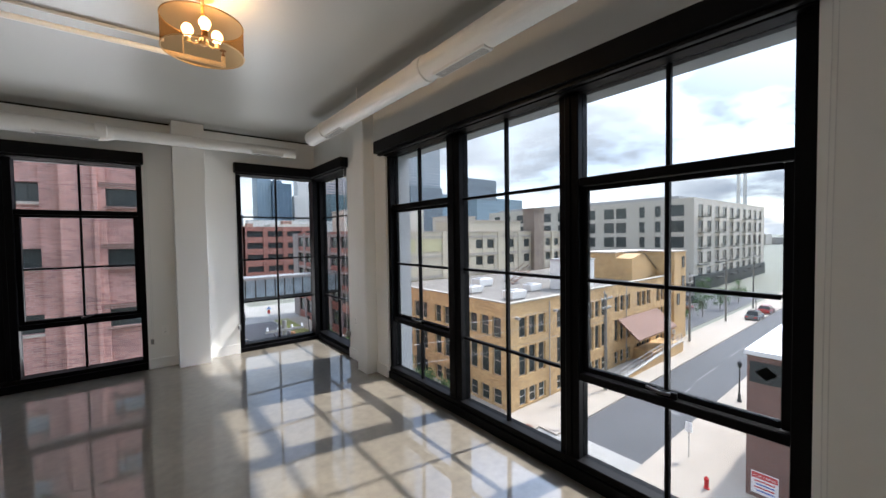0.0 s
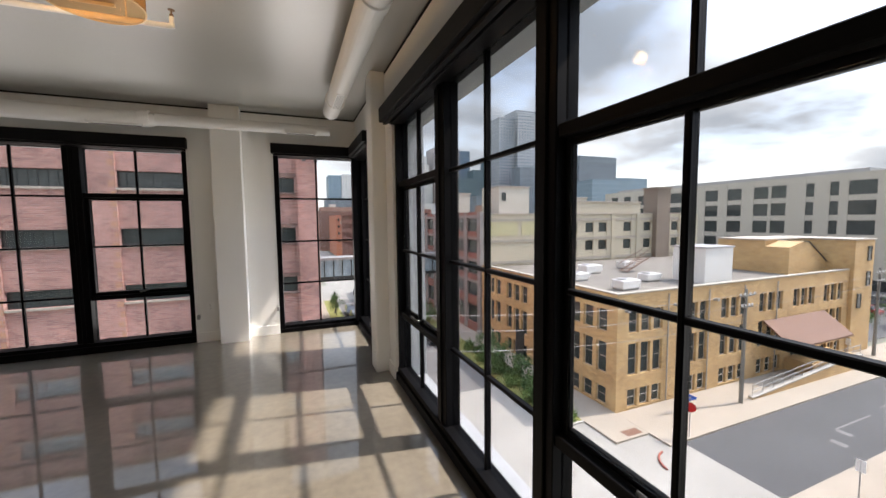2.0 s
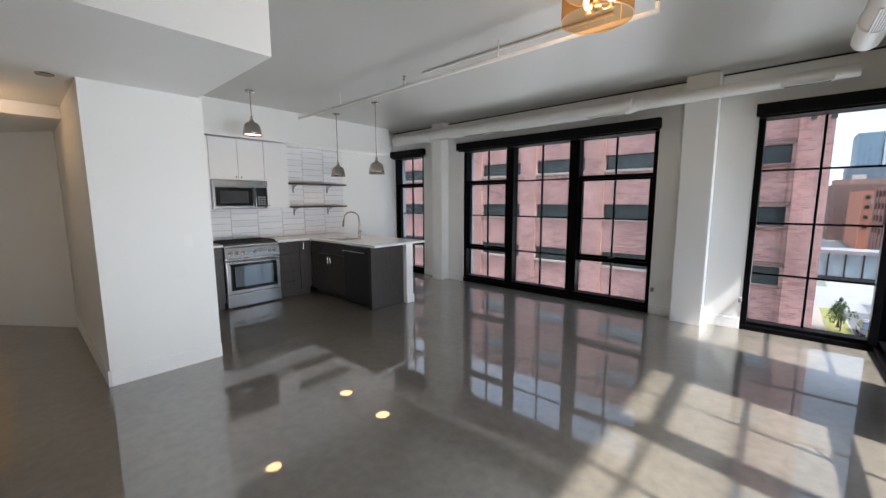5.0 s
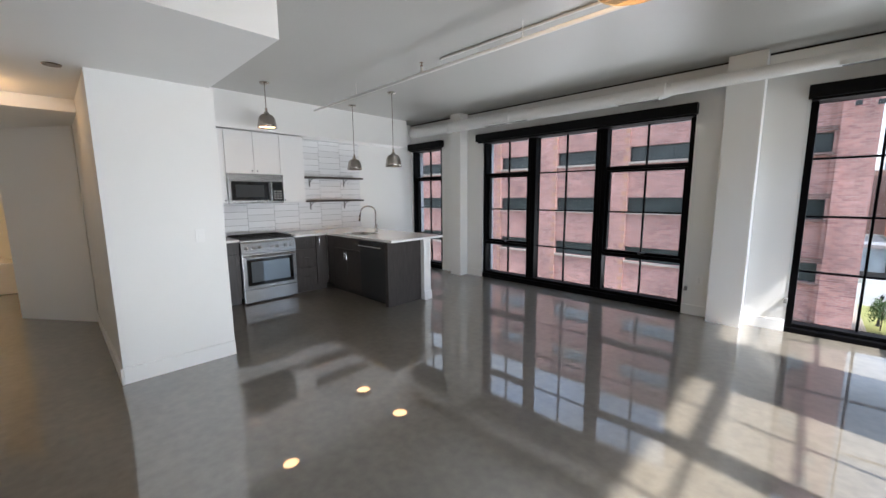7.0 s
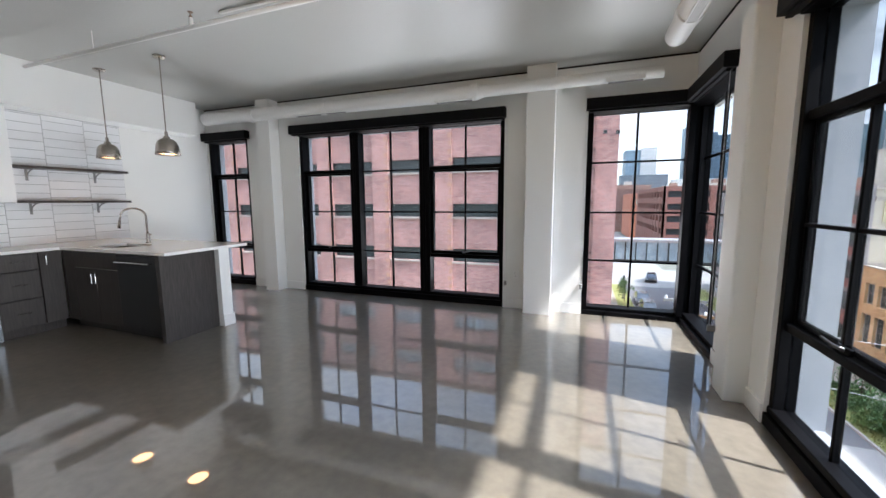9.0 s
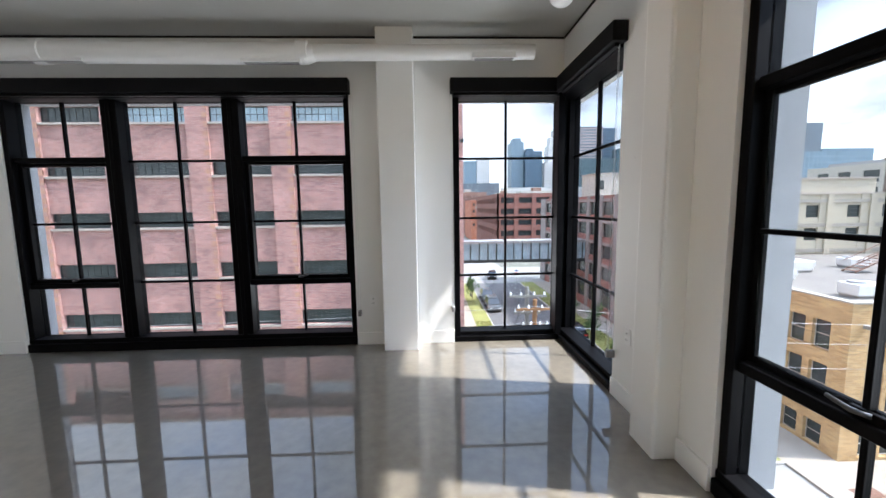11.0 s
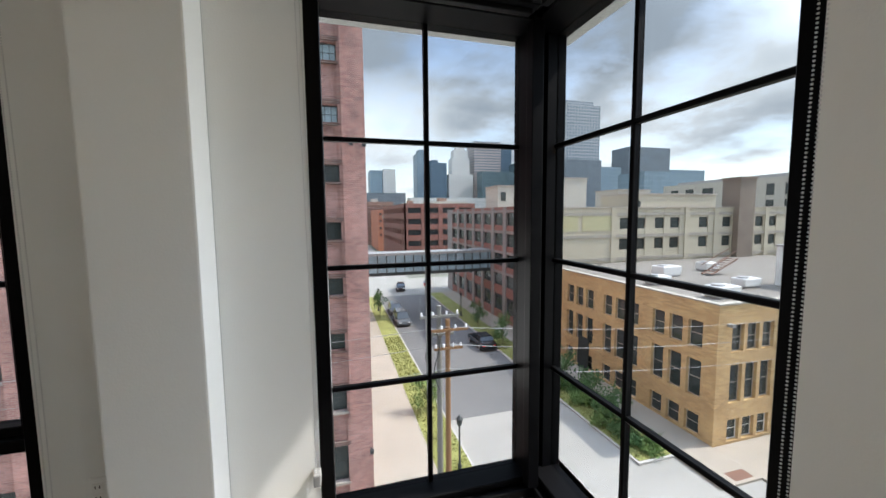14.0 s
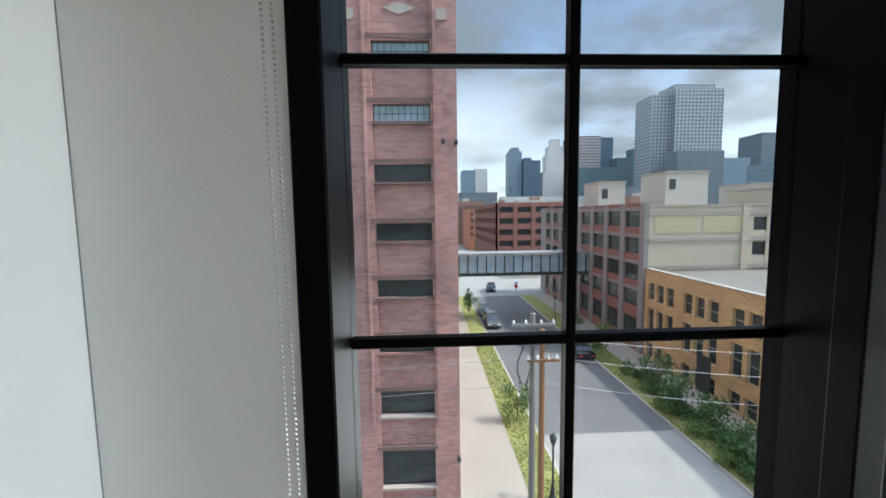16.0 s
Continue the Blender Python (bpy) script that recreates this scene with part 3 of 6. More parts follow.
def drum_lamp(x, y, zb):
    l = thing("drum_ceiling_lamp", "round amber mesh drum lamp with three lit bulbs", "ceiling lamp")
    r, h = 0.205, 0.17
    part("shade", lathe(bmesh.new(), [(r, 0.0), (r, h)], (x, y, zb), 48), AMBER, l, "sheer amber fabric shade", smooth=True, shadow=False)
    for z in (zb, zb + h):
        bm = bmesh.new()
        ring = [(x + r * math.cos(a), y + r * math.sin(a), z) for a in (2 * math.pi * k / 40 for k in range(41))]
        tube(bm, ring, 0.004, 6)
        part("rim", bm, GOLD, l)
    part("canopy", lathe(bmesh.new(), [(0.001, 0), (0.06, 0), (0.065, 0.03), (0.001, 0.03)], (x, y, CZ - 0.031)), GOLD, l)
    part("stem", tube(bmesh.new(), ((x, y, zb + 0.05), (x, y, CZ - 0.03)), 0.009, 10), GOLD, l)
    part("hub", lathe(bmesh.new(), [(0.001, -0.02), (0.02, -0.015), (0.028, 0.0), (0.02, 0.02), (0.001, 0.025)], (x, y, zb + 0.06), 16), GOLD, l)
    for k in range(3):
        a = 2 * math.pi * k / 3 + 0.5
        c, s = math.cos(a), math.sin(a)
        part("arm", tube(bmesh.new(), ((x, y, zb + 0.06), (x + 0.05 * c, y + 0.05 * s, zb + 0.05), (x + 0.085 * c, y + 0.085 * s, zb + 0.07)), 0.006, 8), GOLD, l)
        part("socket", tube(bmesh.new(), ((x + 0.085 * c, y + 0.085 * s, zb + 0.06), (x + 0.085 * c, y + 0.085 * s, zb + 0.09)), 0.014, 10), GOLD, l)
        part("bulb", lathe(bmesh.new(), [(0.001, 0.0), (0.014, 0.0), (0.03, 0.035), (0.03, 0.05), (0.018, 0.07), (0.001, 0.075)], (x + 0.085 * c, y + 0.085 * s, zb + 0.09), 14), BULB, l, "lit warm bulb", smooth=True)
    lamp_at("drum_lamp_light", "POINT", pose(x, y, zb + 0.26), 2.4, WARM, 0.05)


drum_lamp(0.90, 2.63, 2.605)


def pendant(x, y, zb):
    l = thing("pendant_lamp", "brushed nickel dome pendant lamp, lit, hanging on a rod", "pendant lamp", "kitchen pendants")
    part("canopy", lathe(bmesh.new(), [(0.001, 0), (0.05, 0), (0.06, 0.012), (0.06, 0.02), (0.001, 0.02)], (x, y, CZ - 0.021)), NICKEL, l, smooth=False)
    part("rod", tube(bmesh.new(), ((x, y, zb + 0.19), (x, y, CZ - 0.02)), 0.006, 10), NICKEL, l)
    part("cap", lathe(bmesh.new(), [(0.001, 0.245), (0.016, 0.245), (0.016, 0.20), (0.03, 0.195), (0.034, 0.17)], (x, y, zb), 20), NICKEL, l)
    part("dome", lathe(bmesh.new(), [(0.034, 0.172), (0.06, 0.165), (0.088, 0.14), (0.104, 0.10), (0.112, 0.04), (0.12, 0.0), (0.117, 0.0), (0.108, 0.04), (0.1, 0.1), (0.085, 0.135), (0.03, 0.165)], (x, y, zb), 32), NICKEL, l, "brushed nickel dome shade", smooth=True)
    part("diffuser", lathe(bmesh.new(), [(0.001, 0.016), (0.106, 0.016), (0.106, 0.022), (0.001, 0.022)], (x, y, zb), 28), BULBW, l, "lit frosted diffuser")


pendant(-3.80, 3.87, 1.93)
pendant(-2.74, 3.84, 1.92)
pendant(-3.49, 2.375, 2.385)
fl = thing("flush_ceiling_lamp", "small lit flush glass ceiling lamp in the hallway", "ceiling lamp")
part("base", lathe(bmesh.new(), [(0.001, 0), (0.07, 0), (0.07, 0.02), (0.001, 0.02)], (-3.15, 0.0, 2.424)), NICKEL, fl)
part("jar", lathe(bmesh.new(), [(0.001, -0.11), (0.04, -0.105), (0.055, -0.07), (0.055, 0.0)], (-3.15, 0.0, 2.423), 20), BULBW, fl, "lit ribbed glass jar", smooth=True)
lamp_at("hall_light", "POINT", pose(-3.15, 0.0, 2.2), 0.4, WARM, 0.06)
cv = thing("sprinkler_cover", "small round concealed sprinkler cover in the bulkhead", "sprinkler cover")
part("disc", lathe(bmesh.new(), [(0.001, -0.008), (0.05, -0.008), (0.055, 0.0)], (-2.27, 0.42, 2.444), 24), NICKEL, cv)


# ---- kitchen ----
def slab_door(bm_span, mat, parent, name="door", bev=0.003):
    return part(name, rounded(boxes(bm_span), bev, 1), mat, parent)


def pull(parent, p, along, length=0.10, out=(1, 0, 0)):
    """A thin bar pull on two posts."""
    p, o = Vector(p), Vector(out)
    d = Vector({"y": (0, 1, 0), "x": (1, 0, 0), "z": (0, 0, 1)}[along]) * length / 2
    bm = bmesh.new()
    tube(bm, (p - d + o * 0.028, p + d + o * 0.028), 0.005, 8)
    for s in (-0.8, 0.8):
        tube(bm, (p + d * s, p + d * s + o * 0.028), 0.004, 6)
    part("handle", bm, STEEL, parent, "brushed steel bar pull")


FX = -3.905


def base_cabinet(y0, y1, fronts, label):
    c = thing("base_cabinet", label, "cabinet", "base cabinets")
    # Body coloured near black to give the gaps between fronts their shade.
    part("body", boxes((XW, FX - 0.021, y0, y1, 0.10, 0.885)), DARK, c)
    part("toe_kick", boxes((XW, FX - 0.075, y0, y1, 0.0, 0.0995)), WOOD, c)
    for z0, z1, kind in fronts:
        f = slab_door((FX - 0.02, FX, y0 + 0.003, y1 - 0.003, z0 + 0.004, z1 - 0.004), WOOD, c, "drawer" if kind == "drawer" else "door")
        if kind == "drawer":
            pull(f, (FX, (y0 + y1) / 2, (z0 + z1) / 2 + 0.01), "y", 0.11)
        else:
            pull(f, (FX, y1 - 0.05 if kind == "doorR" else y0 + 0.05, z1 - 0.09), "z", 0.10)
    return c


base_cabinet(1.415, 2.045, [(0.10, 0.72, "doorR"), (0.72, 0.885, "drawer")], "dark grey woodgrain base cabinet with a drawer over a door")
base_cabinet(2.815, 3.165, [(0.10, 0.40, "drawer"), (0.40, 0.70, "drawer"), (0.70, 0.885, "drawer")], "dark grey woodgrain base cabinet with three drawers")
base_cabinet(3.167, 3.364, [(0.10, 0.885, "doorL")], "narrow dark grey woodgrain pull-out cabinet")
PY = 3.365
sk = thing("sink_cabinet", "dark grey woodgrain sink cabinet with two doors", "cabinet", "base cabinets")
part("body", boxes((FX, -2.965, PY + 0.021, 3.94, 0.10, 0.885)), WOOD, sk)
part("toe_kick", boxes((FX, -2.965, PY + 0.08, 3.94, 0.0, 0.0995)), WOOD, sk)
for x0, x1, hx in ((-3.70, -3.335, -3.37), (-3.333, -2.967, -3.30)):
    f = slab_door((x0, x1, PY, PY + 0.02, 0.102, 0.70), WOOD, sk)
    pull(f, (hx, PY, 0.60), "z", 0.10, (0, -1, 0))
slab_door((-3.70, -2.967, PY, PY + 0.02, 0.704, 0.883), WOOD, sk, "false_front")
slab_door((FX + 0.002, -3.704, PY, PY + 0.02, 0.102, 0.883), WOOD, sk, "filler_panel")
dw = thing("dishwasher", "black stainless dishwasher with a bar handle", "dishwasher")
part("body", boxes((-2.96, -2.365, PY + 0.03, 3.94, 0.10, 0.875)), DARKSTEEL, dw)
dd = part("door", rounded(boxes((-2.957, -2.368, PY - 0.01, PY + 0.029, 0.12, 0.872)), 0.004), DARKSTEEL, dw)
part("kick_plate", boxes((-2.95, -2.37, PY + 0.06, PY + 0.08, 0.005, 0.10)), DARKSTEEL, dw)
bm = bmesh.new()
tube(bm, ((-2.92, PY - 0.05, 0.80), (-2.40, PY - 0.05, 0.80)), 0.009, 10)
for x in (-2.90, -2.42):
    tube(bm, (((x, PY - 0.008, 0.80)), (x, PY - 0.05, 0.80)), 0.007, 8)
part("handle", bm, STEEL, dd, "steel bar handle")
ep = thing("end_panel", "dark grey woodgrain end panel of the peninsula", "cabinet panel")
part("panel", rounded(boxes((-2.36, -2.30, PY - 0.015, 3.944, 0.0, 0.885)), 0.003), WOOD, ep)
structure("knee_wall", rounded(boxes((XW, -2.235, 3.946, 4.075, 0, 0.888)), 0.004), WALL, "white knee wall behind the peninsula cabinets", "wall")
structure("baseboard_11", rounded(boxes((-2.234, -2.219, 3.94, 4.085, 0, BB)), 0.003), TRIM, "white skirting on the knee wall", "baseboard")

# worktop with a cut-out for the sink
ct = thing("worktop", "white quartz worktop with a polished edge, on the kitchen cabinets", "worktop")
CZ0, CZ1 = 0.889, 0.92
part("slab", rounded(boxes((XW + 0.012, FX + 0.025, 1.415, 2.046, CZ0, CZ1)), 0.003), QUARTZ, ct)
part("slab", boxes((XW + 0.012, FX + 0.025, 2.814, 3.34, CZ0, CZ1)), QUARTZ, ct)
SX0, SX1, SY0, SY1 = -3.60, -3.12, 3.47, 3.84
part("slab", boxes((XW + 0.012, SX0, 3.34, 4.30, CZ0, CZ1), (SX1, -2.20, 3.34, 4.30, CZ0, CZ1), (SX0, SX1, 3.34, SY0, CZ0, CZ1), (SX0, SX1, SY1, 4.30, CZ0, CZ1)), QUARTZ, ct)
si = thing("sink", "stainless steel undermount sink in the worktop", "sink")
part("basin", boxes((SX0, SX1, SY0, SY1, 0.70, 0.705), (SX0 - 0.006, SX0, SY0, SY1, 0.70, CZ0), (SX1, SX1 + 0.006, SY0, SY1, 0.70, CZ0),
                    (SX0, SX1, SY0 - 0.006, SY0, 0.70, CZ0), (SX0, SX1, SY1, SY1 + 0.006, 0.70, CZ0)), STEEL, si)
part("drain", lathe(bmesh.new(), [(0.001, 0.002), (0.04, 0.002), (0.045, 0.0)], (-3.36, 3.66, 0.706), 20), NICKEL, si)
fa = thing("kitchen_tap", "brushed nickel gooseneck kitchen tap with pull-down spray", "tap")
fx, fy = -3.34, 3.925
part("base", lathe(bmesh.new(), [(0.001, 0), (0.03, 0), (0.03, 0.008), (0.02, 0.014), (0.018, 0.12), (0.001, 0.12)], (fx, fy, CZ1), 20), NICKEL, fa, smooth=False)
neck = [(fx, fy, CZ1 + 0.11), (fx, fy, CZ1 + 0.32)] + [(fx - 0.06 + 0.06 * math.cos(a) * 1.0, fy - 0.10 + 0.10 * math.cos(a), CZ1 + 0.32 + 0.10 * math.sin(a)) for a in (math.pi * k / 10 for k in range(1, 11))] + [(fx - 0.13, fy - 0.205, CZ1 + 0.28)]
part("neck", tube(bmesh.new(), neck, 0.011, 12), NICKEL, fa, smooth=True)
part("spray", tube(bmesh.new(), (neck[-1], (fx - 0.145, fy - 0.21, CZ1 + 0.19)), [0.013, 0.017], 12), NICKEL, fa, smooth=True)
part("lever", tube(bmesh.new(), ((fx + 0.015, fy, CZ1 + 0.09), (fx + 0.06, fy, CZ1 + 0.11)), 0.007, 10), NICKEL, fa, smooth=True)


def cooker(y0, y1):
    g = thing("gas_range", "stainless steel gas range with black grates and an oven window", "range")
    xf = -3.845
    part("body", boxes((XW + 0.03, xf - 0.04, y0, y1, 0.08, 0.90)), STEEL, g)
    part("drawer", rounded(boxes((xf - 0.04, xf, y0 + 0.002, y1 - 0.002, 0.02, 0.205)), 0.006), STEEL, g)
    d = part("oven_door", rounded(boxes((xf - 0.04, xf + 0.005, y0 + 0.002, y1 - 0.002, 0.212, 0.715)), 0.006), STEEL, g)
    part("oven_border", boxes((xf + 0.005, xf + 0.009, y0 + 0.055, y1 - 0.055, 0.262, 0.64)), BLACKGLASS, d, "black glass border")
    part("oven_window", boxes((xf + 0.009, xf + 0.011, y0 + 0.11, y1 - 0.11, 0.31, 0.60)), OVENGLASS, d, "reflective oven glass")
    bm = bmesh.new()
    tube(bm, ((xf + 0.055, y0 + 0.03, 0.675), (xf + 0.055, y1 - 0.03, 0.675)), 0.012, 12)
    for y in (y0 + 0.06, y1 - 0.06):
        tube(bm, ((xf, y, 0.675), (xf + 0.055, y, 0.675)), 0.009, 8)
    part("handle", bm, STEEL, d)
    bm = bmesh.new()
    v = [bm.verts.new(p) for p in ((xf - 0.04, y0, 0.722), (xf + 0.01, y0, 0.722), (xf - 0.015, y0, 0.86), (xf - 0.06, y0, 0.90),
                                   (xf - 0.04, y1, 0.722), (xf + 0.01, y1, 0.722), (xf - 0.015, y1, 0.86), (xf - 0.06, y1, 0.90))]
    for f in ((0, 1, 2, 3), (7, 6, 5, 4), (0, 4, 5, 1), (1, 5, 6, 2), (2, 6, 7, 3), (3, 7, 4, 0)):
        bm.faces.new([v[i] for i in f])
    cp = part("control_panel", bm, STEEL, g)
    for k, fr in enumerate((0.09, 0.21, 0.33, 0.53, 0.64, 0.80, 0.91)):
        y = y0 + (y1 - y0) * fr
        kn = part("knob", tube(bmesh.new(), ((xf - 0.002, y, 0.79), (xf + 0.02, y, 0.794), (xf + 0.032, y, 0.797)), [0.026, 0.024, 0.02], 18), STEEL, cp)
        part("grip", boxes((xf + 0.03, xf + 0.042, y - 0.005, y + 0.005, 0.775, 0.82)), NICKEL, kn)
    part("cooktop", rounded(boxes((XW + 0.03, xf - 0.05, y0 + 0.002, y1 - 0.002, 0.90, 0.915)), 0.004), IRON, g)
    for k in range(3):
        a, b = y0 + 0.02 + k * 0.242, y0 + 0.02 + k * 0.242 + 0.236
        bm = boxes((-4.44, -3.92, a, a + 0.012, 0.92, 0.94), (-4.44, -3.92, b - 0.012, b, 0.92, 0.94), (-4.44, -4.428, a, b, 0.92, 0.94), (-3.932, -3.92, a, b, 0.92, 0.94),
                   (-4.44, -3.92, (a + b) / 2 - 0.006, (a + b) / 2 + 0.006, 0.925, 0.945), (-4.31, -4.298, a, b, 0.925, 0.945), (-4.06, -4.048, a, b, 0.925, 0.945))
        part("grate", bm, IRON, g, "black cast iron grate")
        for x in (-4.30, -4.05):
            part("burner", lathe(bmesh.new(), [(0.001, 0.014), (0.035, 0.014), (0.045, 0.0)], (x, (a + b) / 2, 0.915), 16), IRON, g)
    for y in (y0 + 0.05, y1 - 0.05):
        part("foot", tube(bmesh.new(), ((xf - 0.1, y, 0.0), (xf - 0.1, y, 0.08)), 0.015, 8), IRON, g)
    part("badge", boxes((xf + 0.0055, xf + 0.008, (y0 + y1) / 2 - 0.04, (y0 + y1) / 2 + 0.04, 0.235, 0.247)), GREYPL, d)


cooker(2.05, 2.81)


def microwave(y0, y1, z0, z1):
    m = thing("microwave", "stainless steel over-the-range microwave with a dark window", "microwave")
    xf = -4.13
    part("body", boxes((XW + 0.02, xf - 0.03, y0, y1, z0, z1)), STEEL, m)
    part("vent_strip", rounded(boxes((xf - 0.03, xf + 0.004, y0, y1, z1 - 0.09, z1)), 0.004), STEEL, m)
    d = part("door", rounded(boxes((xf - 0.03, xf, y0 + 0.002, y0 + 0.575, z0 + 0.012, z1 - 0.094)), 0.004), STEEL, m)
    part("door_glass", boxes((xf, xf + 0.004, y0 + 0.03, y0 + 0.53, z0 + 0.04, z1 - 0.105)), BLACKGLASS, d, "dark glass")
    part("door_mesh", boxes((xf + 0.004, xf + 0.006, y0 + 0.085, y0 + 0.47, z0 + 0.085, z1 - 0.155)), MICROGLASS, d, "dark grey mesh window")
    part("handle", rounded(boxes((xf + 0.012, xf + 0.03, y0 + 0.535, y0 + 0.56, z0 + 0.03, z1 - 0.10)), 0.008), DARKSTEEL, d)
    cp = part("control_panel", rounded(boxes((xf - 0.03, xf, y0 + 0.58, y1 - 0.002, z0 + 0.012, z1 - 0.094)), 0.003), STEEL, m)
    part("keypad", boxes((xf, xf + 0.003, y0 + 0.588, y1 - 0.012, z0 + 0.025, z1 - 0.102)), BLACKGLASS, cp)
    for i in range(4):
        for j in range(3):
            part("button", boxes((xf + 0.003, xf + 0.0045, y0 + 0.61 + j * 0.042, y0 + 0.64 + j * 0.042, z0 + 0.055 + i * 0.035, z0 + 0.075 + i * 0.035)), GREYPL, cp)
    part("underside", boxes((XW + 0.02, xf - 0.01, y0 + 0.01, y1 - 0.01, z0 - 0.004, z0 - 0.0005)), IRON, m)


microwave(2.05, 2.81, 1.41, 1.825)


def wall_cabinet(y0, y1, z0, z1, doors, label):
    c = thing("wall_cabinet", label, "cabinet", "wall cabinets")
    part("body", boxes((XW, -4.221, y0, y1, z0, z1)), CABWHITE, c)
    w = (y1 - y0) / doors
    for k in range(doors):
        d = slab_door((-4.22, -4.20, y0 + k * w + 0.002, y0 + (k + 1) * w - 0.002, z0 + 0.002, z1 - 0.002), CABWHITE, c)
        ky = y0 + 0.04 if doors == 1 and y0 > 2.5 else (y0 + w - 0.035 if k == 0 else y0 + w + 0.035)
        part("knob", tube(bmesh.new(), ((-4.20, ky, z0 + 0.04), (-4.18, ky, z0 + 0.04)), [0.007, 0.011], 10), STEEL, d)


wall_cabinet(1.415, 1.745, 1.41, 2.43, 1, "gloss white slab wall cabinet with one door")
wall_cabinet(1.748, 2.048, 1.41, 2.43, 1, "gloss white slab wall cabinet with one door")
wall_cabinet(2.05, 2.81, 1.832, 2.43, 2, "gloss white wall cabinet with two doors over the microwave")
wall_cabinet(2.812, 3.19, 1.41, 2.43, 1, "gloss white slab wall cabinet beside open shelves")


def open_shelf(z):
    s = thing("wall_shelf", "dark stained wooden wall shelf on two metal brackets", "shelf", "open shelves")
    part("board", rounded(boxes((XW + 0.016, -4.27, 3.215, 4.345, z - 0.028, z)), 0.003), SHELFWOOD, s)
    for y in (3.42, 4.08):
        bm = boxes((XW + 0.016, XW + 0.022, y - 0.012, y + 0.012, z - 0.16, z - 0.029), (XW + 0.016, -4.34, y - 0.012, y + 0.012, z - 0.035, z - 0.029))
        tube(bm, [(XW + 0.02 + 0.15 * (1 - math.cos(a)), y, z - 0.15 + 0.115 * math.sin(a)) for a in (math.pi / 2 * k / 6 for k in range(7))], 0.007, 6)
        part("bracket", bm, GREYPL, s, "dark metal shelf bracket")


open_shelf(1.825)
open_shelf(1.435)


def plate(M, u, z, name, label, slots):
    p = thing(name, label, name.replace("_", " "))
    part("plate", rounded(wbox(bmesh.new(), M, u - 0.036, u + 0.036, -0.006, -0.0005, z - 0.058, z + 0.058), 0.003), PLASTIC, p)
    for dz in slots:
        q = part("receptacle", rounded(wbox(bmesh.new(), M, u - 0.017, u + 0.017, -0.010, -0.0065, z + dz - 0.015, z + dz + 0.015), 0.003), PLASTIC, p)
        if name == "wall_outlet":
            for du in (-0.007, 0.007):
                part("slot", wbox(bmesh.new(), M, u + du - 0.0015, u + du + 0.0015, -0.0115, -0.0102, z + dz - 0.005, z + dz + 0.006), DARK, q)


plate(north, 0.77, 0.445, "wall_outlet", "white duplex wall outlet under the window wall", (-0.022, 0.022))
plate(east, 4.42, 0.49, "wall_outlet", "white duplex wall outlet beside the corner window", (-0.022, 0.022))
plate(lambda u, v, z: (-2.20 - v, u, z), 1.205, 1.16, "light_switch", "white light switch plate on the closet wall", (0.0,))

# backsplash tiles, columns set half a tile up and down in turn
bs = tagged(part("backsplash", boxes((XW, XW + 0.006, 1.415, 4.43, 0.921, 1.409), (XW, XW + 0.006, 3.192, 4.43, 1.409, 2.449)), GROUT), "white glazed tile backsplash with grey joints", "backsplash", kind="structure")
TW, TH, J = 0.4065, 0.1005, 0.0045
tile_meshes = {}


def tile_mesh(w, h):
    key = (round(w, 4), round(h, 4))
    if key not in tile_meshes:
        bm = rounded(boxes((0, 0.007, 0, w, 0, h)), 0.0015, 1)
        me = bpy.data.meshes.new("tile")
        bm.to_mesh(me)
        bm.free()
        me.materials.append(TILE)
        tile_meshes[key] = me
    return tile_meshes[key]


col, y = 0, 4.43
while y > 1.5:
    y0c = max(y - TW, 1.415)
    top = 2.447 if y0c > 3.19 - 0.05 else 1.408
    z = 0.922 - (TH / 2 if col % 2 else 0)
    while z < top - 0.01:
        za, zb = max(z, 0.922), min(z + TH, top)
        if zb - za > 0.015:
            again("tile", tile_mesh(y - y0c - J, zb - za - J), pose(XW + 0.006, y0c, za), bs)
        z += TH
    y, col = y0c, col + 1
    if y0c <= 1.42:
        break

# ---- the street outside ----
G = -13.6
R = G - 0.14
ASPHALT = material("asphalt", (0.14, 0.138, 0.135), 0.85, vary=0.25, scale=0.25, fine=0.4, fine_scale=14, bump=0.2, bump_scale=60)
DARKASPHALT = material("dark_asphalt", (0.07, 0.071, 0.073), 0.85, vary=0.25, scale=0.25, fine=0.4, fine_scale=14, bump=0.2, bump_scale=60)
PALEROAD = material("pale_concrete_road", (0.30, 0.288, 0.262), 0.9, vary=0.26, scale=0.3, fine=0.35, fine_scale=9)
PAVING = material("pavement_concrete", (0.345, 0.30, 0.245), 0.9, vary=0.22, scale=0.5, fine=0.25, fine_scale=12)
KERB = material("kerb_concrete", (0.42, 0.40, 0.37), 0.9, vary=0.1)
EARTH = material("far_ground", (0.16, 0.165, 0.13), 0.95, vary=0.3, scale=0.02)
GRASS = material("grass", (0.25, 0.255, 0.08), 0.95, vary=0.45, scale=0.6, fine=0.6, fine_scale=20, bump=0.6, bump_scale=30)
LEAF = material("leaves", (0.075, 0.15, 0.045), 0.7, vary=0.4, scale=4)
LEAF2 = material("pale_leaves", (0.14, 0.22, 0.06), 0.7, vary=0.4, scale=4)
BARK = material("bark", (0.12, 0.09, 0.065), 0.9, vary=0.3, scale=8)
WOODPOLE = material("brown_pole_wood", (0.25, 0.13, 0.06), 0.85, vary=0.25, scale=2, stretch=(6, 6, 0.3))
GREYPOLE = material("grey_pole_wood", (0.22, 0.21, 0.19), 0.9, vary=0.25, scale=2, stretch=(6, 6, 0.3))
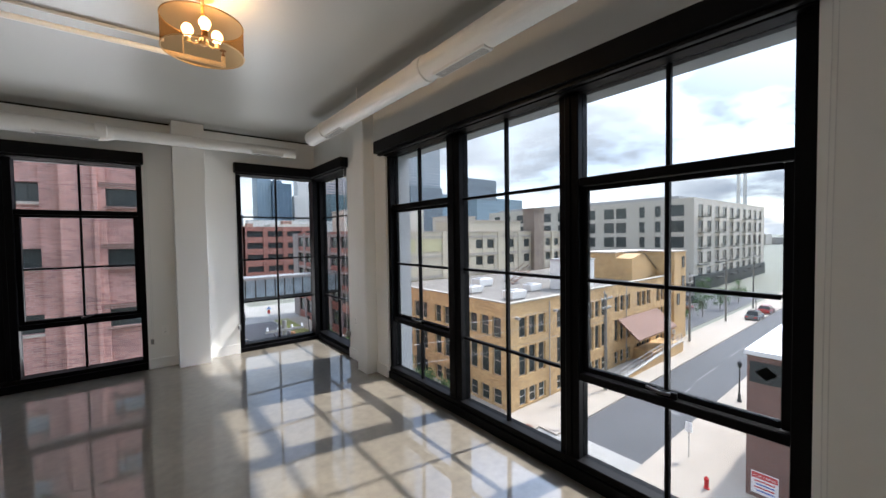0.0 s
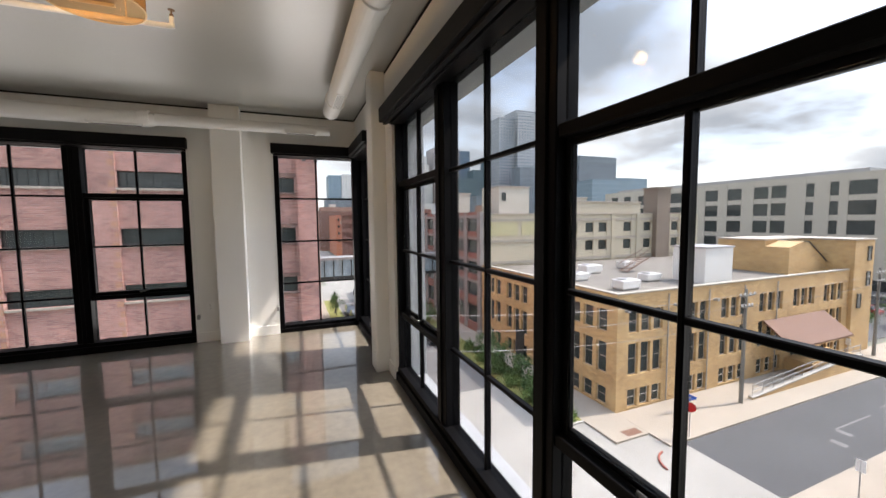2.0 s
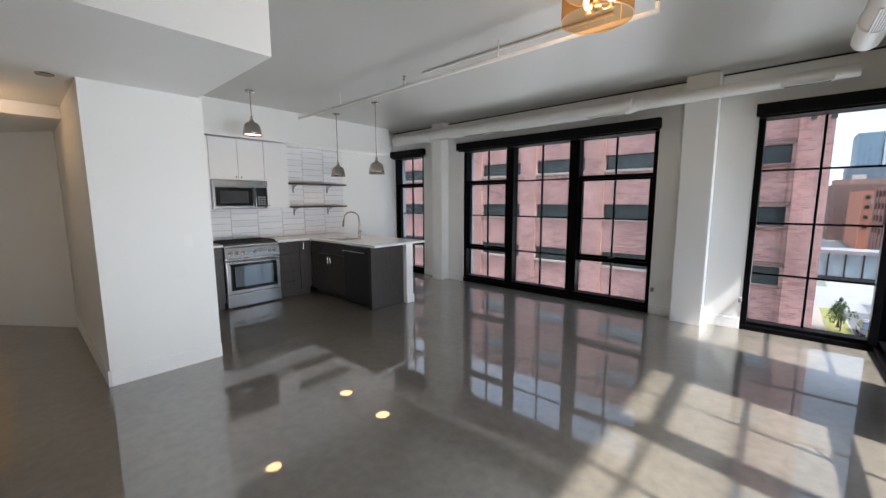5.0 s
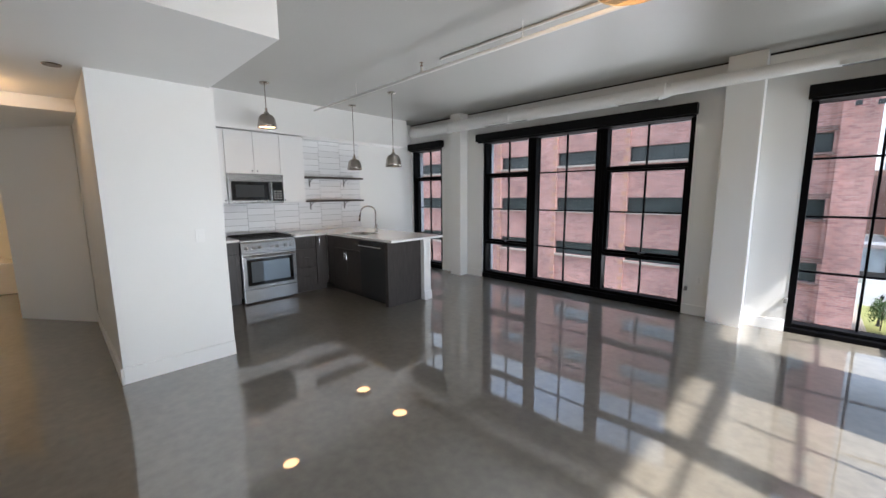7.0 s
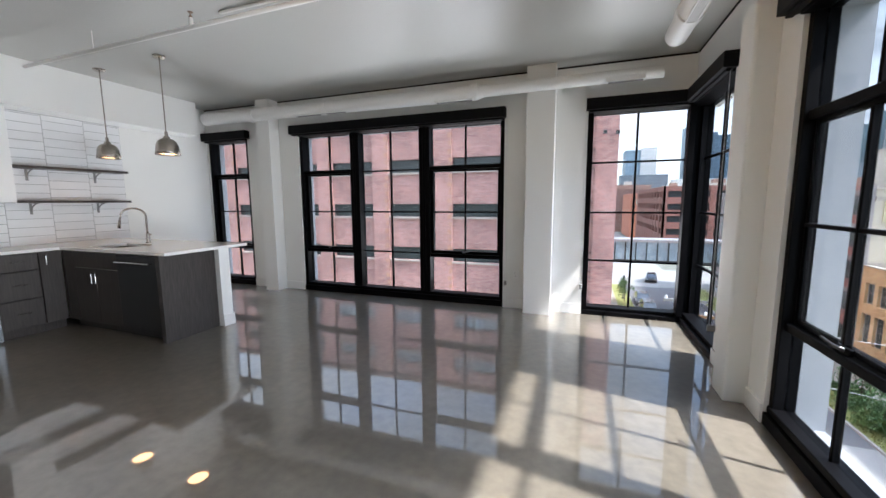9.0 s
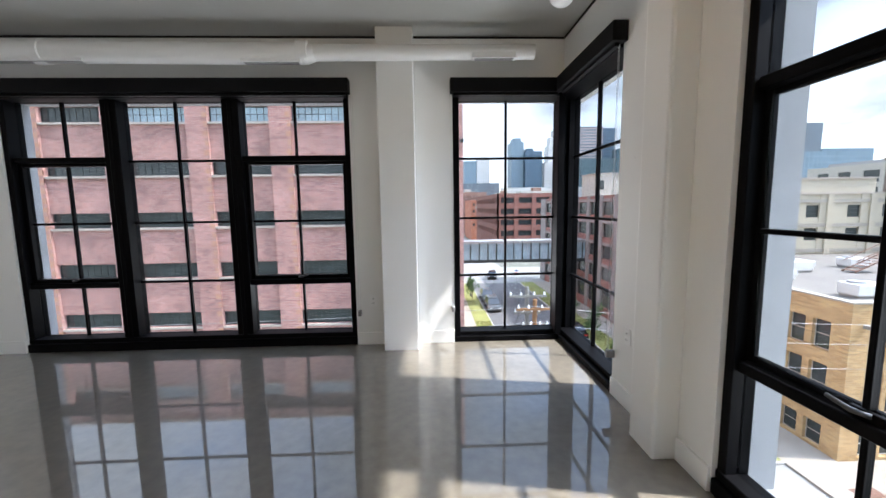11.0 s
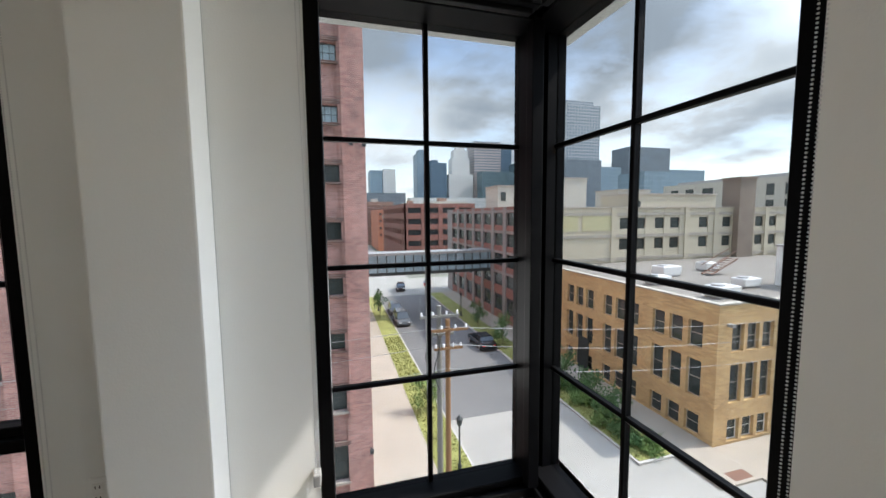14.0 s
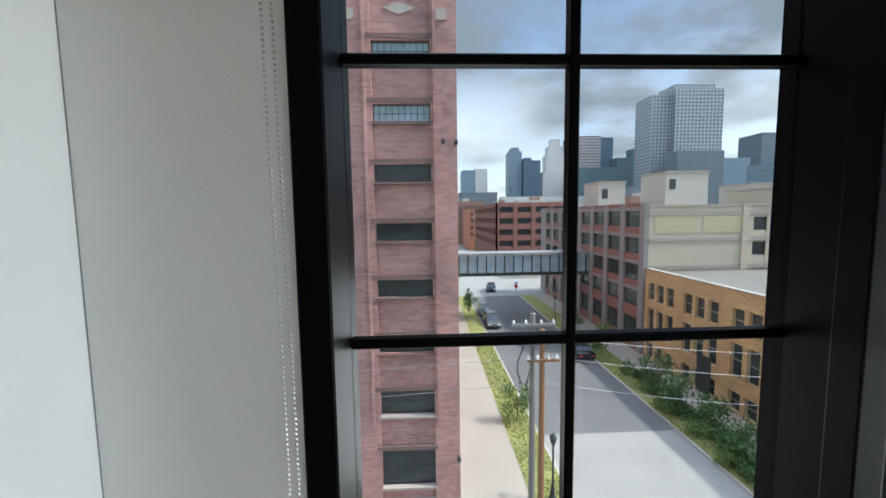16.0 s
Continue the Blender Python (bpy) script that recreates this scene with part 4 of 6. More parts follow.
CABLE = material("black_cable", (0.05, 0.05, 0.05), 0.6)
BRICK = masonry("red_brick", (0.50, 0.25, 0.212), (0.29, 0.14, 0.125), (0.44, 0.33, 0.30), 0.30, 0.1, 0.012, stain=0.5)
BRICK2 = masonry("brown_brick", (0.20, 0.105, 0.085), (0.15, 0.08, 0.065), (0.24, 0.2, 0.18), 0.4, 0.11, 0.012)
ORANGEBRICK = masonry("orange_brick_quoin", (0.50, 0.27, 0.17), (0.44, 0.22, 0.15), (0.4, 0.3, 0.25), 0.3, 0.2, 0.012)
TANBRICK = masonry("tan_brick", (0.64, 0.42, 0.19), (0.42, 0.25, 0.105), (0.52, 0.40, 0.25), 0.42, 0.13, 0.014, stain=0.3)
STONE = material("stone_trim", (0.42, 0.37, 0.32), 0.85, vary=0.12)
CREAM = material("cream_render", (0.49, 0.44, 0.34), 0.9, vary=0.08, scale=0.3)
BEIGE2 = material("grey_beige_band", (0.36, 0.33, 0.28), 0.9, vary=0.08)
YELLOWPANEL = material("yellowish_block_panel", (0.47, 0.44, 0.27), 0.9, vary=0.15, scale=1.2)
FRAMEGREY = material("concrete_frame", (0.27, 0.25, 0.24), 0.9, vary=0.1, scale=0.6)
CHIMBRICK = masonry("umber_brick", (0.24, 0.19, 0.15), (0.17, 0.135, 0.11), (0.26, 0.22, 0.18), 0.4, 0.12, 0.012)
REDPANEL = masonry("red_brick_panel", (0.30, 0.12, 0.09), (0.25, 0.10, 0.08), (0.25, 0.18, 0.15), 0.42, 0.115)
WHITEREND = material("off_white_render", (0.50, 0.465, 0.40), 0.85, vary=0.05, scale=0.2)
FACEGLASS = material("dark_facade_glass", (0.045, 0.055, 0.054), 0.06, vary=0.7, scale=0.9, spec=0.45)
# On the mill this colour carries the sky's reflection; elsewhere it is bluish glass.
SKYTONEGLASS = material("bluish_sky_toned_glass", (0.30, 0.40, 0.45), 0.08, vary=0.5, scale=0.9, spec=0.9)
STEELFRAME = material("dark_steel_frame", (0.03, 0.035, 0.035), 0.5)
ROOFGREY = material("gravel_roof", (0.18, 0.163, 0.142), 0.95, vary=0.28, scale=0.35, fine=0.45, fine_scale=6)
RUSTROOF = material("rusty_metal_roof", (0.17, 0.085, 0.055), 0.7, vary=0.25, scale=1.2)
WHITEMETAL = material("white_metal", (0.7, 0.7, 0.68), 0.5, vary=0.08)
GALV = material("galvanised", (0.38, 0.38, 0.38), 0.5, metal=0.5)
REDPAINT = material("red_sign_paint", (0.55, 0.03, 0.03), 0.5)
BLUEPAINT = material("blue_sign_paint", (0.03, 0.12, 0.5), 0.5)
SIGNWHITE = material("white_sign_paint", (0.75, 0.75, 0.75), 0.5)
LINEPAINT = material("worn_road_paint", (0.17, 0.17, 0.165), 0.9, vary=0.3, scale=2)
DULLRED = material("dull_red_kerb_paint", (0.30, 0.08, 0.06), 0.8, vary=0.2)
TYRE = material("tyre_rubber", (0.02, 0.02, 0.02), 0.8)
CARGLASS = material("car_glass", (0.02, 0.025, 0.03), 0.05, spec=0.8)

structure("ground", boxes((-2500, 2500, -2500, 2500, R - 0.6, R - 0.06)), EARTH, "flat city ground to the horizon", "ground")
structure("road_1", boxes((9.4, 19.0, 29.8, 75.0, R - 0.05, R)), ASPHALT, "dark asphalt street between the brick buildings", "road")
structure("road_2", boxes((26.0, 400.0, 11.2, 17.0, R - 0.05, R)), DARKASPHALT, "dark asphalt side street", "road")
structure("road_3", boxes((-80, 26.0, 8.5, 22.799, R - 0.05, R), (3.0, 19.0, 22.8, 29.8, R - 0.05, R)), PALEROAD, "pale concrete street crossing", "road")
structure("road_4", boxes((-200, 200, 75.0, 94.0, R - 0.05, R), (9.4, 19.0, 94, 300, R - 0.05, R)), PALEROAD, "pale cross street beyond the footbridge", "road")


structure("road_5", boxes((63.0, 111.5, 22.7, 38.5, R - 0.05, R), (63.0, 111.5, 38.5, 110, R - 0.05, R - 0.004)), DARKASPHALT, "dark asphalt yard below the apartment block", "road")


def raised(name, x0, x1, y0, y1, mat, label, category):
    return structure(name, rounded(boxes((x0, x1, y0, y1, R - 0.05, G)), 0.03, 2), mat, label, category)


raised("pavement_1", 3.3, 7.1, 22.0, 75, PAVING, "pale concrete pavement beside the brick building", "pavement")
raised("kerb_1", 7.1, 9.4, 22.9, 75, KERB, "kerb round the grass verge", "kerb")
structure("verge_1", boxes((7.14, 9.24, 23.05, 74.8, G - 0.02, G + 0.02)), GRASS, "yellow-green dry grass verge", "grass")
raised("kerb_2", 19.0, 21.7, 21.6, 75, KERB, "kerb round the planted verge", "kerb")
structure("verge_2", boxes((19.16, 21.64, 21.8, 74.8, G - 0.02, G + 0.025)), GRASS, "green planted verge", "grass")
raised("pavement_2", 21.7, 24.75, 18.6, 75, PAVING, "pale concrete pavement beside the tan building", "pavement")
raised("pavement_3", 24.75, 400, 17.0, 21.55, PAVING, "pale concrete pavement along the side street", "pavement")
raised("pavement_4", 24.0, 400, -40, 11.2, PAVING, "pale concrete pavement by the small brick building", "pavement")
raised("pavement_5", -80, 3.3, 22.0, 24.5, PAVING, "pale pavement below the brick building", "pavement")
for k, (x, y, w, l) in enumerate(((40, 13.9, 0.12, 5), (48, 14.2, 0.12, 6), (35.5, 12.9, 0.9, 0.5), (37.5, 13.4, 0.8, 0.5), (60, 14.4, 0.12, 7))):
    structure("lane_mark_%d" % (k + 1), boxes((x - l / 2, x + l / 2, y - w / 2, y + w / 2, R, R + 0.004)), LINEPAINT, "worn white road marking", "road marking")
structure("tactile_patch", boxes((23.0, 24.4, 18.8, 19.5, G, G + 0.006)), RUSTROOF, "rust-red tactile paving patch at the corner", "paving patch")


# ---- buildings ----
def south_face(Y):
    return (lambda u, v, z: (u, Y + v, z)), 0.0, (lambda u, v, z: pose(u, Y + v, z))


def west_face(X):
    return (lambda u, v, z: (X + v, u, z)), 90.0, (lambda u, v, z: pose(X + v, u, z, 0, 0, 90))


unit_meshes = {}


def unit_mesh(w, h, nx, nz, bar_w, mat, kind):
    key = (round(w, 3), round(h, 3), nx, nz, bar_w, mat.name, kind)
    if key not in unit_meshes:
        bm = bmesh.new()
        if kind == "frame":
            b = 0.05
            for s in ((0, w, 0, b), (0, w, h - b, h), (0, b, b, h - b), (w - b, w, b, h - b)):
                box(bm, s[0], s[1], -0.04, 0.04, s[2], s[3])
            for i in range(1, nx):
                box(bm, w * i / nx - bar_w / 2, w * i / nx + bar_w / 2, -0.03, 0.03, b, h - b)
            for j in range(1, nz):
                box(bm, b, w - b, -0.025, 0.025, h * j / nz - bar_w / 2, h * j / nz + bar_w / 2)
        else:
            box(bm, 0.03, w - 0.03, -0.008, 0.008, 0.03, h - 0.03)
        me = bpy.data.meshes.new(kind)
        bm.to_mesh(me)
        bm.free()
        me.materials.append(mat)
        unit_meshes[key] = me
    return unit_meshes[key]


def facade_window(parent, place, u, v, z, w, h, nx=2, nz=1, bar_w=0.05, frame_mat=None, glass=None, sill=None):
    f = again("window", unit_mesh(w, h, nx, nz, bar_w, frame_mat or STEELFRAME, "frame"), place(u, v, z), parent)
    again("pane", unit_mesh(w, h, 1, 1, 0, glass or FACEGLASS, "pane"), Matrix(), f)
    return f


def facade(parent, face, cols, rows, U0, U1, Zb, Zt, thick, wall_mat, span_mat, recess=0.14):
    """Piers between columns of windows, recessed panels between the rows."""
    M = face[0]
    cols, rows = sorted(cols), sorted(rows)
    bm, bs_ = bmesh.new(), bmesh.new()
    at = U0
    for c0, c1 in cols:
        wbox(bm, M, at, c0, 0, thick, Zb, Zt)
        at = c1
        zz = Zb
        for r0, r1 in rows:
            wbox(bs_, M, c0, c1, recess, thick, zz, r0)
            zz = r1
        wbox(bs_, M, c0, c1, recess, thick, zz, Zt)
    wbox(bm, M, at, U1, 0, thick, Zb, Zt)
    part("wall", bm, wall_mat, parent)
    part("panels", bs_, span_mat, parent)


# brick mill with a corner pavilion
mill = thing("brick_building", "tall red brick mill with steel windows and a corner pavilion", "building")
MY = 24.45
mf = south_face(MY)
cols = [(-6.4 - 4.62 * k, -2.99 - 4.62 * k) for k in range(9)]
rows = [(7.2 + 2.965 * k - 0.87, 7.2 + 2.965 * k) for k in range(-6, 2)]
MT = 11.35
facade(mill, mf, cols, rows, -52, -2.32, R, MT, 0.6, BRICK, BRICK)
for a, b in cols:
    for r0, r1 in rows:
        # Upper rows: sky reflection painted in through the paler glass colour.
        facade_window(mill, mf[2], a, 0.36, r0, b - a, r1 - r0, 9, 2, 0.03, glass=SKYTONEGLASS if (r0 > 5 and int(a * 7) % 3) else FACEGLASS)
    part("sill", boxes(*[(a - 0.1, b + 0.1, MY + 0.02, MY + 0.3, r0 - 0.12, r0 - 0.005) for r0, r1 in rows]), STONE, mill)
    q = []
    for k in range(int((MT - 0.6 - R) / 0.52)):
        w = 0.28 if k % 2 else 0.18
        q += [(a - w, a, MY - 0.012, MY + 0.05, R + k * 0.52, R + k * 0.52 + 0.3)]
    part("quoins", boxes(*q), ORANGEBRICK, mill)
PF = south_face(MY - 0.3)
prow = [(9.12, 10.03), (6.16, 7.03), (3.23, 4.09), (0.29, 1.18), (-2.61, -1.72), (-5.55, -4.64), (-8.91, -7.56), (-12.89, -10.82)]
facade(mill, PF, [(-0.76, 2.07)], prow, -2.32, 3.38, R, 13.4, 0.9, BRICK, BRICK, 0.16)
for z0, z1 in prow:
    # Top two pavilion windows get the same painted sky reflection.
    facade_window(mill, PF[2], -0.76, 0.34, z0, 2.83, z1 - z0, 3 if z1 - z0 > 1.2 else 9, 2, 0.05 if z1 - z0 > 1.2 else 0.03, glass=SKYTONEGLASS if z0 > 6 else FACEGLASS)
    part("lintel", boxes((-0.98, 2.19, MY - 0.335, MY - 0.29, z1 + 0.03, z1 + 0.26)), BRICK2, mill, "brick soldier course")
    part("sill", boxes((-0.86, 2.17, MY - 0.34, MY - 0.05, z0 - 0.12, z0 - 0.004)), STONE if z0 < -7 else BRICK2, mill)
for a in (-1.18, 2.22):
    part("pilaster_strip", boxes((a, a + 0.14, MY - 0.42, MY - 0.29, -9.2, 13.0)), BRICK, mill)
for u in (-1.77, 2.65):
    part("ornament", boxes((u - 0.25, u + 0.25, MY - 0.36, MY - 0.29, 10.9, 11.4), (u - 0.25, u + 0.25, MY - 0.36, MY - 0.29, 12.1, 12.6)), STONE, mill)
bm = bmesh.new()
ring = ((-0.15, 11.5), (0.65, 11.2), (1.45, 11.5), (0.65, 11.8))
va, vb = ([bm.verts.new((x, y, z)) for x, z in ring] for y in (MY - 0.19, MY - 0.13))
bm.faces.new(va)
bm.faces.new(vb[::-1])
for k in range(4):
    bm.faces.new((va[k], vb[k], vb[(k + 1) % 4], va[(k + 1) % 4]))
part("diamond", bm, STONE, mill)
part("parapet", boxes((-52, -2.33, MY - 0.06, MY + 0.5, MT, MT + 0.12), (-2.37, 3.43, MY - 0.36, MY + 0.6, 13.4, 13.55)), STONE, mill)
part("east_wall", boxes((2.78, 3.38, MY + 0.6, 74, R, 11.3)), BRICK, mill)
part("core", boxes((-52, 2.75, MY + 0.7, 74, R, 11.0)), FRAMEGREY, mill)
for u, z in ((3.28, 5.05), (2.65, 5.1), (3.28, -11.2)):
    part("floodlight", boxes((u - 0.1, u + 0.1, MY - 0.75, MY - 0.55, z - 0.08, z + 0.1), (u - 0.03, u + 0.03, MY - 0.56, MY - 0.29, z - 0.03, z + 0.03)), STEELFRAME, mill)

# tan brick building
tan = thing("tan_building", "tan brick three-storey building with a flat gravel roof", "building")
TX, TY, TT, TN = 24.75, 21.6, -4.32, 43.6
trow = [(-7.45, -5.65), (-10.85, -8.3), (-13.45, -12.0)]
sg = [25.93 + 5.5 * k for k in range(6)]
tc = [(g + 1.34 * j, g + 1.34 * j + 1.05) for g in sg for j in range(3)]
tf = south_face(TY)
facade(tan, tf, tc, trow, TX, 62.0, R, TT, 0.5, TANBRICK, TANBRICK, 0.0)
for a, b in tc:
    for r0, r1 in trow:
        facade_window(tan, tf[2], a, 0.25, r0, b - a, r1 - r0, 1, 2, 0.05, frame_mat=STONE if r1 > -12 else WHITEMETAL, glass=SKYTONEGLASS if r1 < -12 else FACEGLASS)
wg = [22.63 + 5.45 * k for k in range(4)]
twc = [(g + 1.5 * j, g + 1.5 * j + 1.08) for g in wg for j in range(3)]
tw = west_face(TX)
facade(tan, tw, twc, trow, TY + 0.5, TN, R, TT, 0.5, TANBRICK, TANBRICK, 0.0)
for a, b in twc:
    for r0, r1 in trow:
        facade_window(tan, tw[2], a, 0.25, r0, b - a, r1 - r0, 1, 2, 0.05, frame_mat=STONE)
part("roof", boxes((TX + 0.5, 62, TY + 0.5, TN, TT - 0.7, TT - 0.35)), ROOFGREY, tan, "flat gravel roof")
part("coping", boxes((TX - 0.06, 62, TY - 0.06, TY + 0.45, TT, TT + 0.1), (TX - 0.06, TX + 0.45, TY + 0.45, TN, TT, TT + 0.1)), BEIGE2, tan)
part("stair_tower", boxes((58.3, 62.4, TY - 0.35, 30, R, -1.1), (51.2, 58.29, 26.0, 31.0, TT - 0.36, -1.1)), TANBRICK, tan)
part("tower_coping", boxes((58.2, 62.5, TY - 0.45, 30.1, -1.1, -0.95), (51.1, 58.19, 25.9, 31.1, -1.1, -0.95)), STONE, tan)


def wedge(profile, y0, y1):
    """A prism: a profile of (x, z) run from y0 to y1."""
    bm = bmesh.new()
    va, vb = ([bm.verts.new((x, y, z)) for x, z in profile] for y in (y0, y1))
    bm.faces.new(va)
    bm.faces.new(vb[::-1])
    n = len(profile)
    for k in range(n):
        bm.faces.new((va[k], vb[k], vb[(k + 1) % n], va[(k + 1) % n]))
    return bm


part("roof_shed", wedge([(51.0, TT - 0.35), (51.0, -1.75), (53.6, -1.15), (54.6, -1.3), (58.28, -3.6), (58.28, TT - 0.35)], 23.6, 25.9), TANBRICK, tan, "sloping brick roof light")
part("roof_light", wedge([(53.7, -1.08), (54.6, -1.2), (58.28, -3.5), (58.28, -3.59), (54.6, -1.29), (53.7, -1.16)], 23.5, 25.88), STEELFRAME, tan, "dark metal sloping roof light")
for u, z in ((60.9, -6.2), (60.9, -3.4), (59.2, -8.6)):
    facade_window(tan, south_face(TY - 0.40)[2], u, 0.0, z, 0.8, 1.6, 1, 2)
for u in (29.9, 34.9, 39.8, 44.8):
    part("downpipe", tube(bmesh.new(), ((u + 0.3, TY - 0.07, G), (u + 0.3, TY - 0.07, TT - 0.3)), 0.05, 8), GALV, tan)
for u in (25.6, 31.0, 36.0):
    part("wall_lamp", boxes((u - 0.15, u + 0.15, TY - 0.35, TY, -5.7, -5.5)), GALV, tan)
part("entrance", boxes((TX - 0.05, TX - 0.001, 34.0, 35.6, G, G + 3.2)), STEELFRAME, tan)
bm = bmesh.new()
v = [bm.verts.new(p) for p in ((43.2, 21.58, -8.3), (53.6, 21.58, -8.3), (53.6, 19.2, -10.25), (43.2, 19.2, -10.25), (43.2, 21.58, -8.5), (53.6, 21.58, -8.5), (53.6, 19.2, -10.4), (43.2, 19.2, -10.4))]
for f in ((0, 1, 2, 3), (7, 6, 5, 4), (0, 4, 5, 1), (1, 5, 6, 2), (2, 6, 7, 3), (3, 7, 4, 0)):
    bm.faces.new([v[i] for i in f])
part("canopy", bm, RUSTROOF, tan, "rusty sloping dock canopy")
part("dock_wall", boxes((47, 54.4, 19.35, 21.59, G, G + 1.2)), TANBRICK, tan)
rp = thing("ramp", "concrete access ramp with a tan brick side and steel rails", "ramp")
part("ramp_slab", wedge([(36.8, G), (54.4, G), (54.4, G + 1.25), (51.5, G + 1.2), (36.8, G + 0.12)], 18.75, 19.05), TANBRICK, rp)
part("ramp_coping", wedge([(36.8, G + 0.12), (51.5, G + 1.2), (54.4, G + 1.25), (54.4, G + 1.36), (51.5, G + 1.31), (36.8, G + 0.22)], 18.7, 19.1), KERB, rp)


def ramp_top(x):
    return G + 0.22 + 1.09 * (x - 36.8) / 14.7 if x < 51.5 else G + 1.31


for k in range(13):
    x = 37.0 + 1.44 * k
    part("post", tube(bmesh.new(), ((x, 18.9, ramp_top(x) - 0.02), (x, 18.9, ramp_top(x) + 0.95)), 0.03, 6), GALV, rp)
for h in (0.95, 0.5):
    part("rail", tube(bmesh.new(), [(x, 18.9, ramp_top(x) + h) for x in (37.0, 44.0, 51.5, 54.3)], 0.03, 6), GALV, rp)


def roof_unit(x, y, z, w, d, h):
    a = thing("rooftop_unit", "white metal rooftop air handling unit", "rooftop unit", "rooftop units")
    part("casing", rounded(boxes((x - w / 2, x + w / 2, y - d / 2, y + d / 2, z + 0.15, z + h)), 0.05, 1), WHITEMETAL, a)
    part("curb", boxes((x - w / 2 + 0.1, x + w / 2 - 0.1, y - d / 2 + 0.1, y + d / 2 - 0.1, z, z + 0.15)), GALV, a)
    part("fan_cowl", lathe(bmesh.new(), [(0.001, 0.12), (w * 0.22, 0.12), (w * 0.24, 0)], (x - w * 0.2, y, z + h), 14), GALV, a)
    part("hood", boxes((x + w / 2, x + w / 2 + 0.35, y - d / 3, y + d / 3, z + h * 0.5, z + h * 0.9)), WHITEMETAL, a)


RZ = TT - 0.35
for x, y, w, d, h in ((28.8, 24.6, 2.0, 1.3, 0.9), (28.6, 30.2, 1.7, 1.2, 0.8), (33.2, 33.6, 2.2, 1.5, 1.0), (34.4, 26.9, 1.8, 1.2, 0.8), (40.2, 35.0, 1.8, 1.3, 0.9), (44.4, 26.4, 1.7, 1.2, 0.8)):
    roof_unit(x, y, RZ, w, d, h)
rh = thing("roof_housing", "pale grey stair housing on the flat roof", "roof housing")
part("walls", boxes((37.6, 41.6, 23.6, 26.8, RZ, RZ + 3.3)), WHITEMETAL, rh)
part("cap", boxes((37.5, 41.7, 23.5, 26.9, RZ + 3.3, RZ + 3.45)), GALV, rh)
st = thing("roof_stair", "rust-red steel stair across the flat roof", "roof stair")
bm = bmesh.new()
for yy in (32.0, 33.0):
    tube(bm, ((37.0, yy, RZ + 0.1), (40.5, yy, RZ + 1.6)), 0.06, 6)
    tube(bm, ((37.0, yy, RZ + 1.0), (40.5, yy, RZ + 2.5)), 0.04, 6)
for k in range(8):
    box(bm, 37.0 + 0.45 * k, 37.3 + 0.45 * k, 32, 33, RZ + 0.2 + 0.19 * k, RZ + 0.24 + 0.19 * k)
part("flight", bm, RUSTROOF, st)

# concrete frame building with red brick panels to the street and cream panels to the south
fb = thing("frame_building", "concrete-framed building with red brick panels and cream side walls", "building")
FX0, FY0, FT = 24.5, 43.7, 2.6
fw = west_face(FX0)
fcols = [(FY0 + 0.9 + 4.1 * k, FY0 + 4.0 + 4.1 * k) for k in range(8)]
frow = [(0.0, 1.75), (-2.9, -1.15), (-5.8, -4.05), (-8.7, -6.95), (-12.4, -10.0)]
facade(fb, fw, fcols, frow, FY0, 79.5, R, FT, 0.5, FRAMEGREY, REDPANEL, 0.1)
for a, b in fcols:
    for r0, r1 in frow:
        facade_window(fb, fw[2], a, 0.3, r0, b - a, r1 - r0, 3, 3, 0.05)
        if r1 > -9:
            part("beam", wbox(bmesh.new(), fw[0], a, b, 0.02, 0.3, r1 + 0.05, r1 + 0.4), FRAMEGREY, fb)
fs = south_face(FY0)
scol = [(36.3, 37.8), (38.8, 40.3), (41.8, 43.3), (44.3, 45.9), (49.2, 50.8), (53.4, 55.0), (59.6, 61.2), (62.2, 63.8)]
srow = [(-0.42, 0.97), (-3.06, -1.65)]
facade(fb, fs, scol, srow, FX0 + 0.5, 66, R, 2.2, 0.5, CREAM, CREAM, 0.05)
for a, b in scol:
    for r0, r1 in srow:
        facade_window(fb, fs[2], a, 0.2, r0, b - a, r1 - r0, 1, 3, 0.06)
for a, b in ((25.6, 30.2), (30.8, 35.4)):
    part("block_panel", boxes((a, b, FY0 - 0.05, FY0, -0.6, 1.3)), YELLOWPANEL, fb)
for z in (1.45, -1.3, -4.2):
    part("band", boxes((FX0 + 0.5, 66, FY0 - 0.08, FY0, z - 0.2, z + 0.2)), BEIGE2, fb)
for u in (35.0, 46.7, 51.8, 61.4):
    part("pilaster", boxes((u, u + 0.7, FY0 - 0.14, FY0 - 0.001, R, 2.2)), CREAM, fb)
part("core", boxes((FX0 + 0.6, 65.9, FY0 + 0.6, 79, R, 2.1)), FRAMEGREY, fb)
part("coping", boxes((FX0 + 0.5, 66, FY0 - 0.1, FY0 + 0.5, 2.2, 2.35)), STONE, fb)
for x0, x1, y0, y1, z1 in ((27.0, 31.0, 60, 65, 6.0), (34.5, 40.5, 56, 62, 7.0), (50, 57, 60, 66, 5.6), (44, 60, 50, 57, 4.3)):
    ph = part("penthouse", boxes((x0, x1, y0, y1, 2.1, z1)), WHITEREND if z1 > 4.5 else CREAM, fb)
    part("penthouse_cap", boxes((x0 - 0.15, x1 + 0.15, y0 - 0.15, y1 + 0.15, z1, z1 + 0.2)), STONE, ph)
    part("penthouse_window", boxes((x0 + 0.5, x0 + 1.4, y0 - 0.04, y0, z1 - 2.3, z1 - 0.9)), FACEGLASS, ph)
ck = thing("chimney_stack", "square grey-brown brick chimney stack", "chimney")
